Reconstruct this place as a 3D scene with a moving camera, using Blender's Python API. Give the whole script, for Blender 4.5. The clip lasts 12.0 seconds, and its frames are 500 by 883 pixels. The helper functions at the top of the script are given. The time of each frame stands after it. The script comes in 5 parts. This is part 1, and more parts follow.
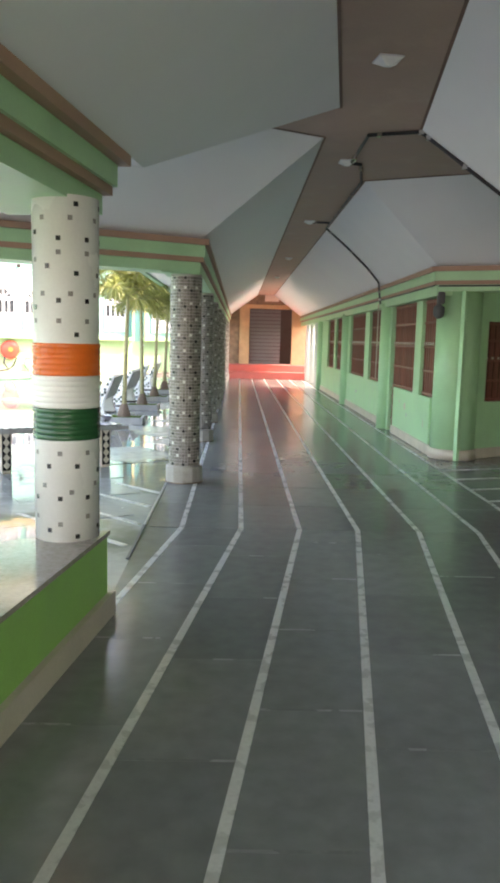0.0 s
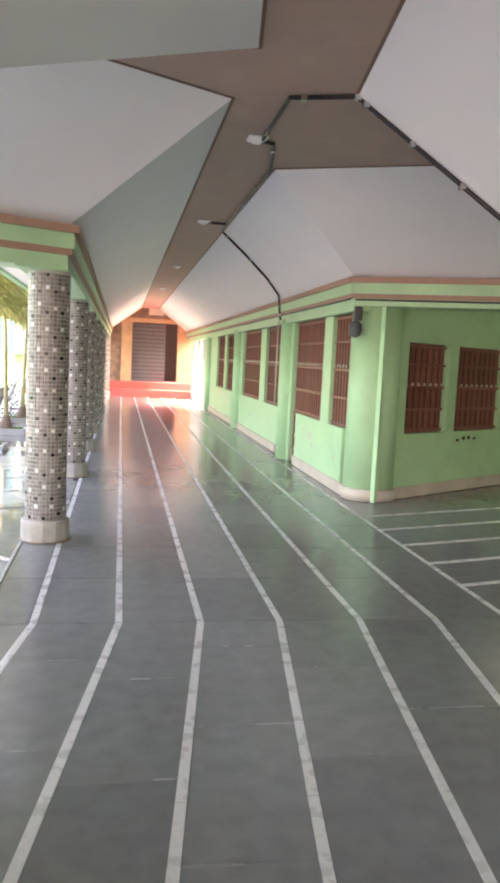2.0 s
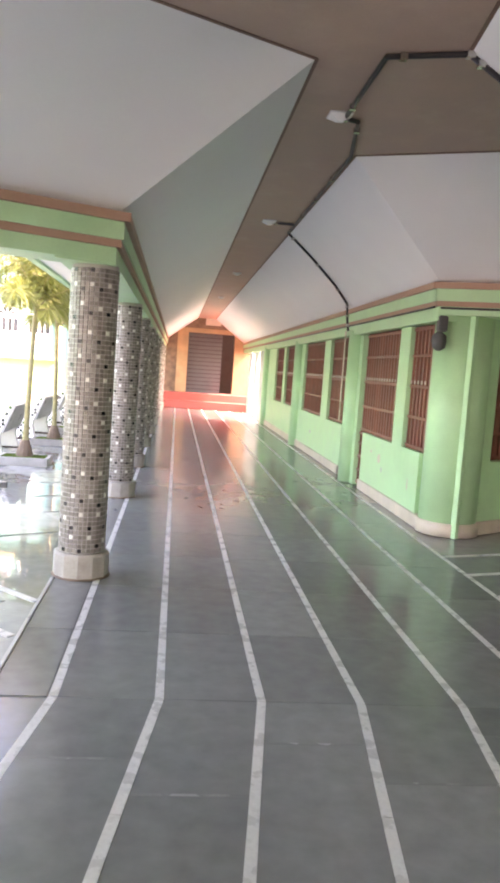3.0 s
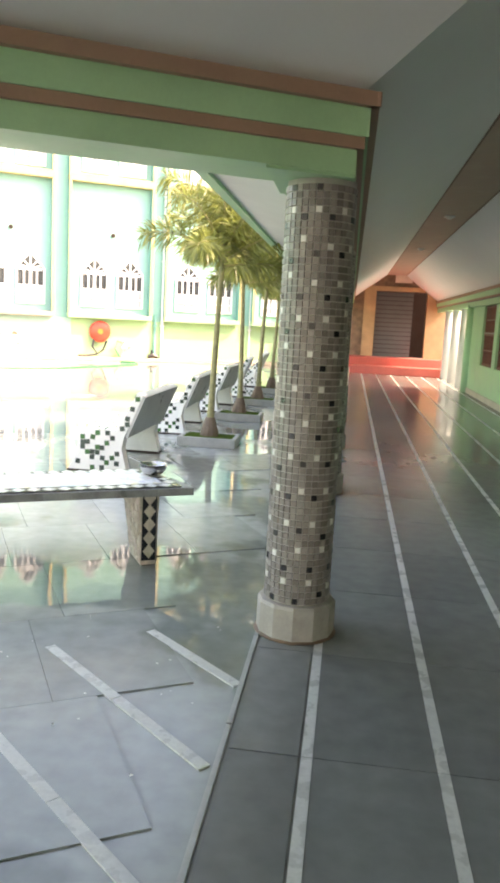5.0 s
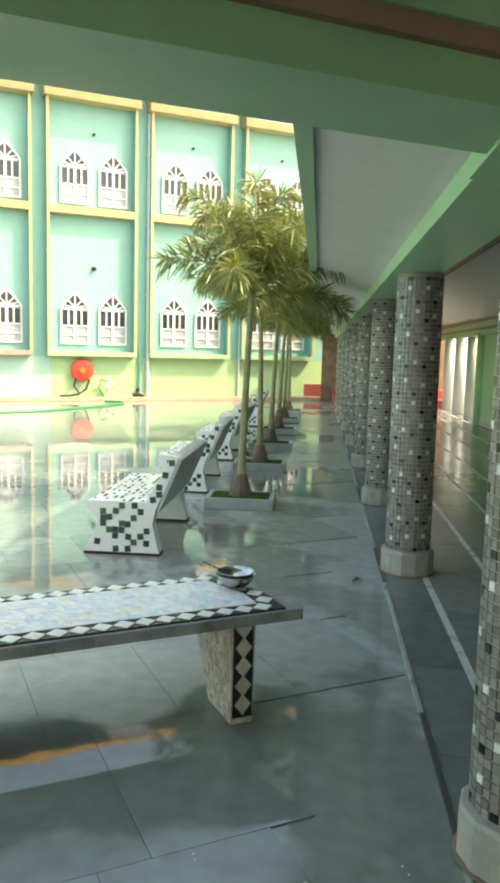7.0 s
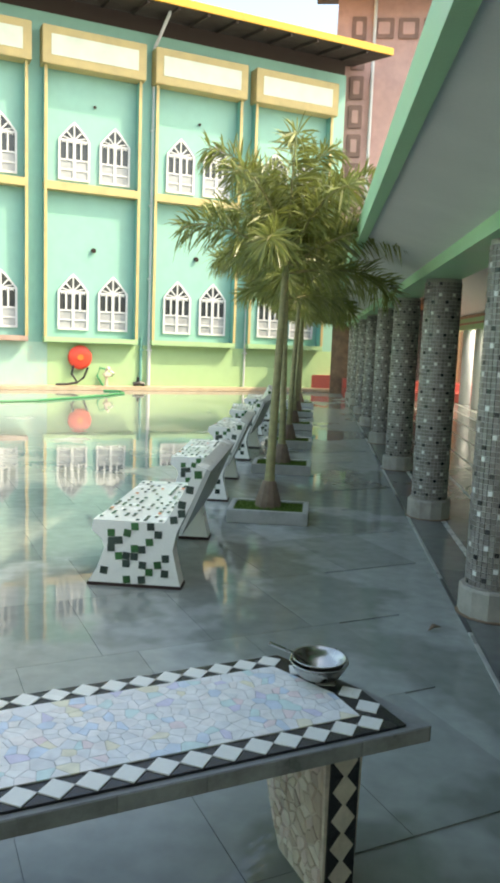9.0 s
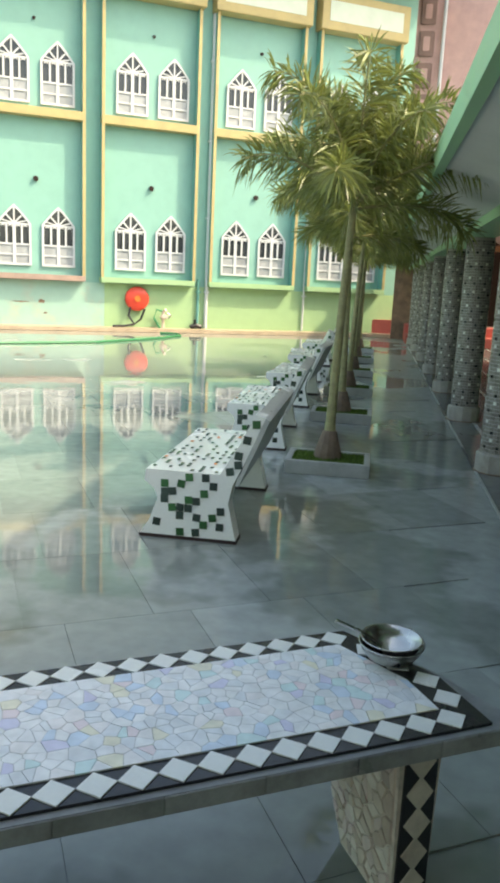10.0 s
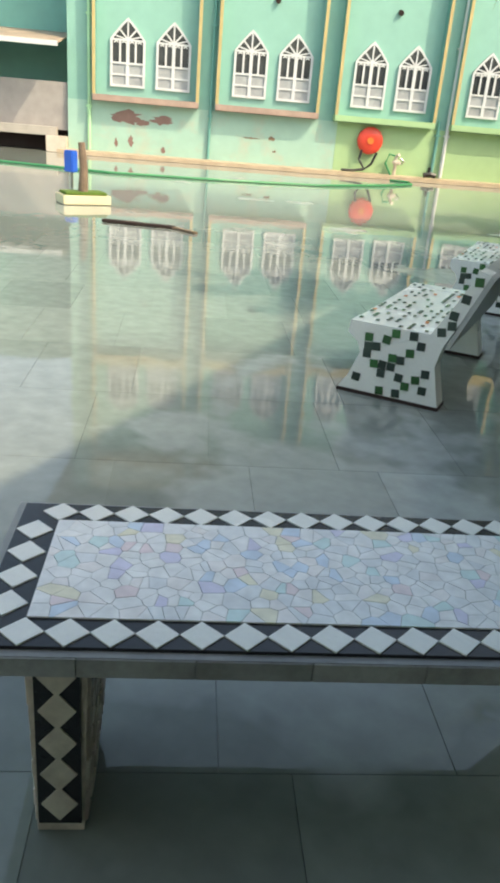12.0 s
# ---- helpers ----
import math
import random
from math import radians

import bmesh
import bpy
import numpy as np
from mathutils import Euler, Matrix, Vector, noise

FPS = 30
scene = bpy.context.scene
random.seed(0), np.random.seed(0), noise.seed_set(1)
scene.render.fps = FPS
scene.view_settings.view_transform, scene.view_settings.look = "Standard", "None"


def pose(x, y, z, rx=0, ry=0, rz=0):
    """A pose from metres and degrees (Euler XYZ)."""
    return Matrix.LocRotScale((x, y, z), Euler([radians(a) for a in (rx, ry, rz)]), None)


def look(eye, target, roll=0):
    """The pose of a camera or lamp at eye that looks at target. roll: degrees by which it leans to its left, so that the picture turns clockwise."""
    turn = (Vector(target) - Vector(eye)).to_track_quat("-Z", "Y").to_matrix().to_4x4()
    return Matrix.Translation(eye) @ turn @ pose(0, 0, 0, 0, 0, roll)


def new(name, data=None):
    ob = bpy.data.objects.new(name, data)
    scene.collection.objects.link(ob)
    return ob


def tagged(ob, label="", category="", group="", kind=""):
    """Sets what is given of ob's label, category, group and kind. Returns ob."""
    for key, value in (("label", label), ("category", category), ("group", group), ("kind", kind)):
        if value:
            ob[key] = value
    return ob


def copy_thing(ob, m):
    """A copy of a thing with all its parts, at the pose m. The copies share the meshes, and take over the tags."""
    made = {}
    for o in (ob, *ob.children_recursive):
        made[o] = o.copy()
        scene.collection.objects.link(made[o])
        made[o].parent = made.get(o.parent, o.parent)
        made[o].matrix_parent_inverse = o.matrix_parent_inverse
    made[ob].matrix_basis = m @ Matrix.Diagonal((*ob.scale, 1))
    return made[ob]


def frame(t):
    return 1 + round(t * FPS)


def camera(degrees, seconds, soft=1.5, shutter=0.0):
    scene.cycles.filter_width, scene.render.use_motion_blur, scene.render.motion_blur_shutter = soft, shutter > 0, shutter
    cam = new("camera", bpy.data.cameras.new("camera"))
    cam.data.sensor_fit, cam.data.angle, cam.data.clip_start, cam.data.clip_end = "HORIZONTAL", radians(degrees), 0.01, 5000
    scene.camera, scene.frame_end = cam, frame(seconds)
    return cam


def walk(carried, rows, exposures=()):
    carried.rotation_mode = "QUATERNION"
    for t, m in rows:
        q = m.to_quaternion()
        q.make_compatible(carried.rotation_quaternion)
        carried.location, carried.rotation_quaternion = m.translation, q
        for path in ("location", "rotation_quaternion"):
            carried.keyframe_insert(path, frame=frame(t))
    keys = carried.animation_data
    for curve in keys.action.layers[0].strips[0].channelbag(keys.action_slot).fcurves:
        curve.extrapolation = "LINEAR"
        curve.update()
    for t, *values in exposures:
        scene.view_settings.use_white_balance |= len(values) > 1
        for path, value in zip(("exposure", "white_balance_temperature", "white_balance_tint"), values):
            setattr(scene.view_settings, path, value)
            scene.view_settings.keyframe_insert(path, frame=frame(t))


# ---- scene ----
cam = camera(36.5, 12.0, soft=3.4)
METRES, EYE, TILT, LEAN, TURN = 8.0, 1.55, 0.0, 0.0, -1.0
ROWS = [
    (0.0, 0.0, 0.0, 0.0, 0.19, -7.64, -1.41),
    (0.5, -0.0065, 0.0521, 0.0011, -2.52, -7.22, -1.53),
    (1.0, -0.0114, 0.1046, 0.0025, -6.05, -7.09, -1.58),
    (1.5, -0.0062, 0.1602, 0.0033, -8.13, -6.76, -2.0),
    (2.0, -0.0013, 0.2171, 0.0032, -8.57, -6.12, -2.74),
    (2.5, 0.005, 0.2773, 0.0031, -7.29, -5.49, -3.53),
    (3.0, -0.001, 0.3353, 0.0021, -4.47, -5.4, -4.02),
    (3.5, -0.0147, 0.3933, 0.003, -0.98, -6.0, -3.96),
    (5.5, -0.0818, 0.6058, 0.0005, 9.77, -9.36, -2.45),
    (6.0, -0.1118, 0.6502, 0.0019, 9.66, -8.62, -2.12),
    (6.5, -0.1409, 0.6914, 0.007, 8.39, -7.47, -1.79),
    (7.0, -0.172, 0.7254, 0.0084, 6.23, -6.65, -1.42),
    (9.0, -0.2272, 0.8682, 0.0039, 5.99, -7.43, -2.15),
    (9.5, -0.2294, 0.8883, 0.0024, 9.56, -9.0, -2.07),
    (10.0, -0.2359, 0.9037, 0.0018, 10.29, -11.81, -2.63),
    (10.5, -0.2458, 0.9125, -0.0013, 13.27, -14.72, -3.6),
    (11.0, -0.2449, 0.923, -0.0031, 18.45, -17.07, -4.16),
    (11.5, -0.2409, 0.9292, -0.0049, 23.2, -19.81, -4.43),
    (12.0, -0.2383, 0.93, -0.0082, 27.19, -23.66, -4.59),
]
EXPOSURES = [(0.0, 3.5, 8100, 22), (1.0, 4.05, 8500, 31), (2.5, 4.3, 8700, 38), (3.5, 4.1, 8900, 36), (5.5, 2.88, 9400, 14),
             (7.0, 2.28, 9100, 2), (9.0, 1.92, 8300, 3), (12.0, 1.48, 8200, 3)]
walk(cam, [(t, pose(0, 0, EYE, TILT, LEAN, TURN) @ pose(METRES * x, METRES * y, METRES * z, 90 + pitch, roll, yaw)) for t, x, y, z, yaw, pitch, roll in ROWS], EXPOSURES)

# ---- light ----
SUN_EL, SUN_X, SUN_Y = radians(48), 0.994, -0.113
world = bpy.data.worlds.new("World")
scene.world = world
world.use_nodes = True
wn = world.node_tree.nodes
sky = wn.new("ShaderNodeTexSky")
sky.sky_type, sky.sun_disc, sky.sun_elevation, sky.sun_rotation = "NISHITA", False, SUN_EL, math.atan2(SUN_X, SUN_Y)
sky.dust_density = 2.5
wn["Background"].inputs[1].default_value = 0.15
world.node_tree.links.new(sky.outputs[0], wn["Background"].inputs[0])
sun = new("sun", bpy.data.lights.new("sun", "SUN"))
sun.data.energy, sun.data.angle, sun.data.color = 1.3, radians(0.8), (1.0, 0.93, 0.82)
sun.matrix_world = look((SUN_X * 50, SUN_Y * 50, 50 * math.tan(SUN_EL)), (0, 0, 0))


def fill_lamp(name, eye, target, w, h, power):
    """An added area lamp, out of view, that brightens the halls in place of sky light."""
    lamp = new(name, bpy.data.lights.new(name, "AREA"))
    lamp.data.shape, lamp.data.size, lamp.data.size_y, lamp.data.energy = "RECTANGLE", w, h, power
    lamp.matrix_world = look(eye, target)


# added fill behind the camera, lifts the dark interior
fill_lamp("daylight_entrance", (0.0, -6.4, 1.5), (0.5, 4, 1.4), 3.6, 2.3, 7)


# ---- materials ----
def mat(name, colour, rough=0.6, metal=0.0, vary=0.12, scale=3.0, bump=0.1, bump_scale=60.0, stain=None, stain_amount=0.0,
        stain_scale=1.2, rough_vary=0.1, island=0.0, obj=0.0, spec=0.5, coat=0.0):
    """A painted or mineral surface: two scales of colour change, fine relief, and optional stains."""
    m = bpy.data.materials.new(name)
    m.use_nodes = True
    nt = m.node_tree
    n, l = nt.nodes, nt.links
    b = n["Principled BSDF"]
    b.inputs["Metallic"].default_value = metal
    b.inputs["Specular IOR Level"].default_value = spec
    b.inputs["Coat Weight"].default_value = coat
    geo = n.new("ShaderNodeNewGeometry")
    big = n.new("ShaderNodeTexNoise")
    big.inputs["Scale"].default_value, big.inputs["Detail"].default_value = scale, 6
    fine = n.new("ShaderNodeTexNoise")
    fine.inputs["Scale"].default_value, fine.inputs["Detail"].default_value = bump_scale, 4
    for t in (big, fine):
        l.new(geo.outputs["Position"], t.inputs["Vector"])
    add = n.new("ShaderNodeMath")
    add.operation = "MULTIPLY_ADD"
    add.inputs[1].default_value = 0.35
    l.new(fine.outputs[0], add.inputs[0])
    l.new(big.outputs[0], add.inputs[2])
    level = n.new("ShaderNodeMapRange")
    level.inputs[1].default_value, level.inputs[2].default_value = 0.4, 0.95
    level.inputs[3].default_value, level.inputs[4].default_value = 1 - vary, 1 + vary
    l.new(add.outputs[0], level.inputs[0])
    value = level.outputs[0]
    for amount, sock in ((island, geo.outputs["Random Per Island"]), (obj, None)):
        if amount:
            if sock is None:
                sock = n.new("ShaderNodeObjectInfo").outputs["Random"]
            r = n.new("ShaderNodeMapRange")
            r.inputs[3].default_value, r.inputs[4].default_value = 1 - amount, 1 + amount
            l.new(sock, r.inputs[0])
            mul = n.new("ShaderNodeMath")
            mul.operation = "MULTIPLY"
            l.new(value, mul.inputs[0])
            l.new(r.outputs[0], mul.inputs[1])
            value = mul.outputs[0]
    mix = n.new("ShaderNodeMix")
    mix.data_type, mix.blend_type = "RGBA", "MULTIPLY"
    mix.inputs["Factor"].default_value = 1
    mix.inputs[6].default_value = (*colour, 1)
    l.new(value, mix.inputs[7])
    out = mix.outputs[2]
    if stain:
        sn = n.new("ShaderNodeTexNoise")
        sn.inputs["Scale"].default_value, sn.inputs["Detail"].default_value, sn.inputs["Roughness"].default_value = stain_scale, 8, 0.65
        l.new(geo.outputs["Position"], sn.inputs["Vector"])
        sr = n.new("ShaderNodeMapRange")
        sr.inputs[1].default_value, sr.inputs[2].default_value, sr.inputs[4].default_value = 0.52, 0.7, stain_amount
        l.new(sn.outputs[0], sr.inputs[0])
        m2 = n.new("ShaderNodeMix")
        m2.data_type = "RGBA"
        m2.inputs[7].default_value = (*stain, 1)
        l.new(sr.outputs[0], m2.inputs["Factor"])
        l.new(out, m2.inputs[6])
        out = m2.outputs[2]
    l.new(out, b.inputs["Base Color"])
    rr = n.new("ShaderNodeMapRange")
    rr.inputs[1].default_value, rr.inputs[2].default_value = 0.3, 0.7
    rr.inputs[3].default_value, rr.inputs[4].default_value = max(0.02, rough - rough_vary), min(1, rough + rough_vary)
    l.new(big.outputs[0], rr.inputs[0])
    l.new(rr.outputs[0], b.inputs["Roughness"])
    bp = n.new("ShaderNodeBump")
    bp.inputs["Strength"].default_value, bp.inputs["Distance"].default_value = bump, 0.01
    l.new(fine.outputs[0], bp.inputs["Height"])
    l.new(bp.outputs[0], b.inputs["Normal"])
    return m


def choice_mat(name, stops, rough, random_from="island"):
    """Tiles that take one of several colours at random; stops: (share from, colour)."""
    m = bpy.data.materials.new(name)
    m.use_nodes = True
    n, l = m.node_tree.nodes, m.node_tree.links
    b = n["Principled BSDF"]
    b.inputs["Roughness"].default_value = rough
    src = n.new("ShaderNodeNewGeometry").outputs["Random Per Island"] if random_from == "island" else n.new("ShaderNodeObjectInfo").outputs["Random"]
    ramp = n.new("ShaderNodeValToRGB")
    ramp.color_ramp.interpolation = "CONSTANT"
    e = ramp.color_ramp.elements
    e[0].position, e[0].color = stops[0][0], (*stops[0][1], 1)
    e[1].position, e[1].color = stops[1][0], (*stops[1][1], 1)
    for p, c in stops[2:]:
        e.new(p).color = (*c, 1)
    l.new(src, ramp.inputs[0])
    geo = n.new("ShaderNodeNewGeometry")
    nz = n.new("ShaderNodeTexNoise")
    nz.inputs["Scale"].default_value = 25
    l.new(geo.outputs["Position"], nz.inputs["Vector"])
    lv = n.new("ShaderNodeMapRange")
    lv.inputs[3].default_value, lv.inputs[4].default_value = 0.75, 1.2
    l.new(nz.outputs[0], lv.inputs[0])
    mx = n.new("ShaderNodeMix")
    mx.data_type, mx.blend_type = "RGBA", "MULTIPLY"
    mx.inputs["Factor"].default_value = 1
    l.new(ramp.outputs[0], mx.inputs[6])
    l.new(lv.outputs[0], mx.inputs[7])
    l.new(mx.outputs[2], b.inputs["Base Color"])
    return m


def slate_mat(name, dry, wet_from, wet_to, scale, dry_rough, wet_rough, ripple, wet_colour, west=0.0):
    """Polished slate slabs, partly under a film of water."""
    m = bpy.data.materials.new(name)
    m.use_nodes = True
    n, l = m.node_tree.nodes, m.node_tree.links
    b = n["Principled BSDF"]
    geo = n.new("ShaderNodeNewGeometry")
    info = n.new("ShaderNodeObjectInfo")
    wet = n.new("ShaderNodeTexNoise")
    wet.inputs["Scale"].default_value, wet.inputs["Detail"].default_value, wet.inputs["Roughness"].default_value = scale, 5, 0.55
    grain = n.new("ShaderNodeTexNoise")
    grain.inputs["Scale"].default_value, grain.inputs["Detail"].default_value = 9, 8
    for t in (wet, grain):
        l.new(geo.outputs["Position"], t.inputs["Vector"])
    w = n.new("ShaderNodeMapRange")
    w.inputs[1].default_value, w.inputs[2].default_value = wet_from, wet_to
    xyz = n.new("ShaderNodeSeparateXYZ")
    l.new(geo.outputs["Position"], xyz.inputs[0])
    pool = n.new("ShaderNodeMapRange")      # the floor falls away to the middle of the court, where water stands
    pool.inputs[1].default_value, pool.inputs[2].default_value, pool.inputs[4].default_value = -2.2, -4.5, west
    l.new(xyz.outputs[0], pool.inputs[0])
    deep = n.new("ShaderNodeMath")
    l.new(wet.outputs[0], deep.inputs[0])
    l.new(pool.outputs[0], deep.inputs[1])
    l.new(deep.outputs[0], w.inputs[0])
    g = n.new("ShaderNodeMapRange")
    g.inputs[1].default_value, g.inputs[2].default_value, g.inputs[3].default_value, g.inputs[4].default_value = 0.25, 0.75, 0.86, 1.14
    l.new(grain.outputs[0], g.inputs[0])
    o = n.new("ShaderNodeMapRange")
    o.inputs[3].default_value, o.inputs[4].default_value = 0.88, 1.12
    l.new(info.outputs["Random"], o.inputs[0])
    p = n.new("ShaderNodeMath")
    p.operation = "MULTIPLY"
    l.new(g.outputs[0], p.inputs[0])
    l.new(o.outputs[0], p.inputs[1])
    c = n.new("ShaderNodeMix")
    c.data_type = "RGBA"
    c.inputs[6].default_value, c.inputs[7].default_value = (*dry, 1), (*wet_colour, 1)
    l.new(w.outputs[0], c.inputs["Factor"])
    mul = n.new("ShaderNodeMix")
    mul.data_type, mul.blend_type = "RGBA", "MULTIPLY"
    mul.inputs["Factor"].default_value = 1
    l.new(c.outputs[2], mul.inputs[6])
    l.new(p.outputs[0], mul.inputs[7])
    l.new(mul.outputs[2], b.inputs["Base Color"])
    r = n.new("ShaderNodeMapRange")
    r.inputs[3].default_value, r.inputs[4].default_value = dry_rough, wet_rough
    l.new(w.outputs[0], r.inputs[0])
    l.new(r.outputs[0], b.inputs["Roughness"])
    wave = n.new("ShaderNodeTexNoise")
    wave.inputs["Scale"].default_value = 3.0
    l.new(geo.outputs["Position"], wave.inputs["Vector"])
    bp = n.new("ShaderNodeBump")
    bp.inputs["Strength"].default_value, bp.inputs["Distance"].default_value = ripple, 0.02
    l.new(wave.outputs[0], bp.inputs["Height"])
    l.new(bp.outputs[0], b.inputs["Normal"])
    return m


MINT = mat("mint_paint", (0.41, 0.69, 0.41), 0.45, vary=0.08, stain=(0.28, 0.52, 0.30), stain_amount=0.35)
GREEN = mat("parapet_green_paint", (0.30, 0.58, 0.16), 0.5, vary=0.1, stain=(0.16, 0.28, 0.08), stain_amount=0.4)
TAN = mat("tan_paint", (0.42, 0.25, 0.18), 0.6, vary=0.1)
BROWN = mat("brown_ceiling_paint", (0.43, 0.30, 0.24), 0.65, vary=0.1, stain=(0.52, 0.38, 0.31), stain_amount=0.5, stain_scale=2.0)
BROWN_EDGE = mat("brown_edge_paint", (0.20, 0.12, 0.09), 0.7, vary=0.3)
WHITE = mat("white_ceiling_paint", (0.80, 0.80, 0.80), 0.6, vary=0.03, bump=0.03, scale=1.5)
SOFFIT = mat("soffit_paint", (0.68, 0.70, 0.66), 0.7, vary=0.06)
CREAM = mat("plinth_stone", (0.62, 0.53, 0.45), 0.5, vary=0.15, stain=(0.35, 0.27, 0.2), stain_amount=0.4)
SLATE = slate_mat("polished_slate", (0.195, 0.208, 0.20), 0.45, 0.75, 0.7, 0.20, 0.12, 0.025, (0.175, 0.188, 0.18))
WET = slate_mat("wet_slate", (0.33, 0.36, 0.345), 0.485, 0.515, 0.45, 0.22, 0.03, 0.06, (0.23, 0.255, 0.235), 0.16)
MARBLE = mat("white_marble", (0.62, 0.63, 0.60), 0.3, vary=0.2, scale=9, stain=(0.3, 0.3, 0.28), stain_amount=0.5, stain_scale=9)
COLLAR = mat("worn_collar_stone", (0.40, 0.37, 0.33), 0.6, vary=0.2, scale=8, stain=(0.22, 0.18, 0.14), stain_amount=0.55, stain_scale=5)
COPING = mat("polished_granite", (0.36, 0.31, 0.28), 0.09, vary=0.25, scale=30, bump=0.01, rough_vary=0.04)
PALE = mat("pale_bench_marble", (0.43, 0.44, 0.42), 0.35, vary=0.2, scale=5, stain=(0.28, 0.28, 0.27), stain_amount=0.6, stain_scale=4)
GROUT = mat("grout", (0.55, 0.52, 0.49), 0.8)
TILES = choice_mat("pillar_mosaic", [(0, (0.20, 0.175, 0.16)), (0.25, (0.25, 0.222, 0.205)), (0.55, (0.285, 0.255, 0.237)), (0.82, (0.33, 0.30, 0.275))], 0.3)
TILE_PART = choice_mat("pillar_mosaic_piece", [(0, (0.20, 0.175, 0.16)), (0.25, (0.25, 0.222, 0.205)), (0.55, (0.285, 0.255, 0.237)), (0.82, (0.33, 0.30, 0.275))], 0.3, "object")
BLACK = mat("black_tile", (0.018, 0.018, 0.02), 0.25)
GREY_TILE = mat("grey_tile", (0.25, 0.24, 0.22), 0.3)
WHITE_TILE = mat("white_tile", (0.84, 0.84, 0.80), 0.22, vary=0.08)
GREEN_TILE = mat("green_tile", (0.03, 0.12, 0.035), 0.2, vary=0.3, obj=0.3)
DARK_TILE = mat("dark_tile", (0.03, 0.05, 0.04), 0.2, vary=0.3, obj=0.3)
ORANGE_TILE = mat("orange_tile", (0.75, 0.22, 0.06), 0.25, vary=0.3)
ORANGE = mat("saffron_paint", (0.85, 0.16, 0.02), 0.3)
DGREEN = mat("dark_green_paint", (0.015, 0.10, 0.035), 0.25)
RAIL = mat("brown_grille_paint", (0.27, 0.09, 0.065), 0.45, vary=0.2, obj=0.15)
SCREEN = mat("brown_screen", (0.11, 0.04, 0.03), 0.8)
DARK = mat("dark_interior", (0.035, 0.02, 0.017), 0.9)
PIPE_BLACK = mat("black_conduit", (0.012, 0.012, 0.014), 0.4)
AQUA = mat("aqua_paint", (0.23, 0.45, 0.385), 0.6, vary=0.06, stain=(0.24, 0.47, 0.39), stain_amount=0.5, stain_scale=0.4)
# darker aqua: teal of fins and pipes, also shade coloured into side and annex walls
AQUA_DEEP_SHADED = mat("deep_and_shaded_aqua", (0.14, 0.36, 0.32), 0.6, vary=0.08)
LIME = mat("pale_lime_paint", (0.35, 0.52, 0.28), 0.6, vary=0.06)
YELLOW = mat("yellow_paint", (0.48, 0.38, 0.18), 0.6, vary=0.12)
ROOF_YELLOW = mat("yellow_roof_sheet", (0.65, 0.33, 0.03), 0.45, vary=0.15)
ROOF_DARK = mat("roof_timber_and_shade", (0.05, 0.035, 0.03), 0.8)
FRAME = mat("white_window_paint", (0.62, 0.62, 0.63), 0.5, vary=0.05)
GLASS = mat("dim_glass", (0.05, 0.055, 0.06), 0.08, vary=0.2)
CURTAIN = mat("frosted_pane", (0.36, 0.37, 0.38), 0.25, vary=0.15)
RED = mat("red_paint", (0.70, 0.06, 0.035), 0.4, vary=0.1)
RED_STEP = mat("red_step_carpet", (0.50, 0.11, 0.09), 0.7, vary=0.15)
PINK = mat("pink_stone", (0.55, 0.34, 0.31), 0.7, vary=0.12, stain=(0.40, 0.24, 0.22), stain_amount=0.5, stain_scale=1)
PINK_DARK = mat("carved_brown_stone", (0.26, 0.16, 0.14), 0.8, vary=0.2)
STONE_TAN = mat("yellow_sandstone", (0.40, 0.27, 0.15), 0.6, vary=0.2, stain=(0.35, 0.2, 0.1), stain_amount=0.5)
STONE_DARK = mat("dark_marbled_stone", (0.20, 0.13, 0.085), 0.5, vary=0.4, scale=7)
SHUTTER = mat("grey_shutter", (0.10, 0.10, 0.105), 0.5, metal=0.2)
STEEL = mat("steel_bowl", (0.50, 0.50, 0.48), 0.22, metal=1.0, vary=0.1)
TRUNK = mat("palm_trunk", (0.30, 0.27, 0.13), 0.7, vary=0.3, scale=14, bump=0.4)
TRUNK_BASE = mat("palm_base", (0.20, 0.14, 0.10), 0.85, vary=0.3, scale=14, bump=0.5)
LEAF = mat("palm_leaf", (0.205, 0.235, 0.07), 0.35, vary=0.25, island=0.45, bump=0.05)
through_leaf = LEAF.node_tree.nodes.new("ShaderNodeBsdfTranslucent")
through_leaf.inputs[0].default_value = (0.26, 0.28, 0.07, 1)
leaf_mix = LEAF.node_tree.nodes.new("ShaderNodeMixShader")
leaf_mix.inputs[0].default_value = 0.28
LEAF.node_tree.links.new(LEAF.node_tree.nodes["Principled BSDF"].outputs[0], leaf_mix.inputs[1])
LEAF.node_tree.links.new(through_leaf.outputs[0], leaf_mix.inputs[2])
LEAF.node_tree.links.new(leaf_mix.outputs[0], LEAF.node_tree.nodes["Material Output"].inputs[0])
GRASS = mat("planter_grass", (0.10, 0.17, 0.025), 0.9, vary=0.4, scale=40, bump=0.6)
HOSE = mat("green_hose", (0.03, 0.25, 0.10), 0.4)
BLUE = mat("blue_paint", (0.02, 0.12, 0.60), 0.4)
LENS = mat("lamp_diffuser", (0.85, 0.85, 0.82), 0.3)


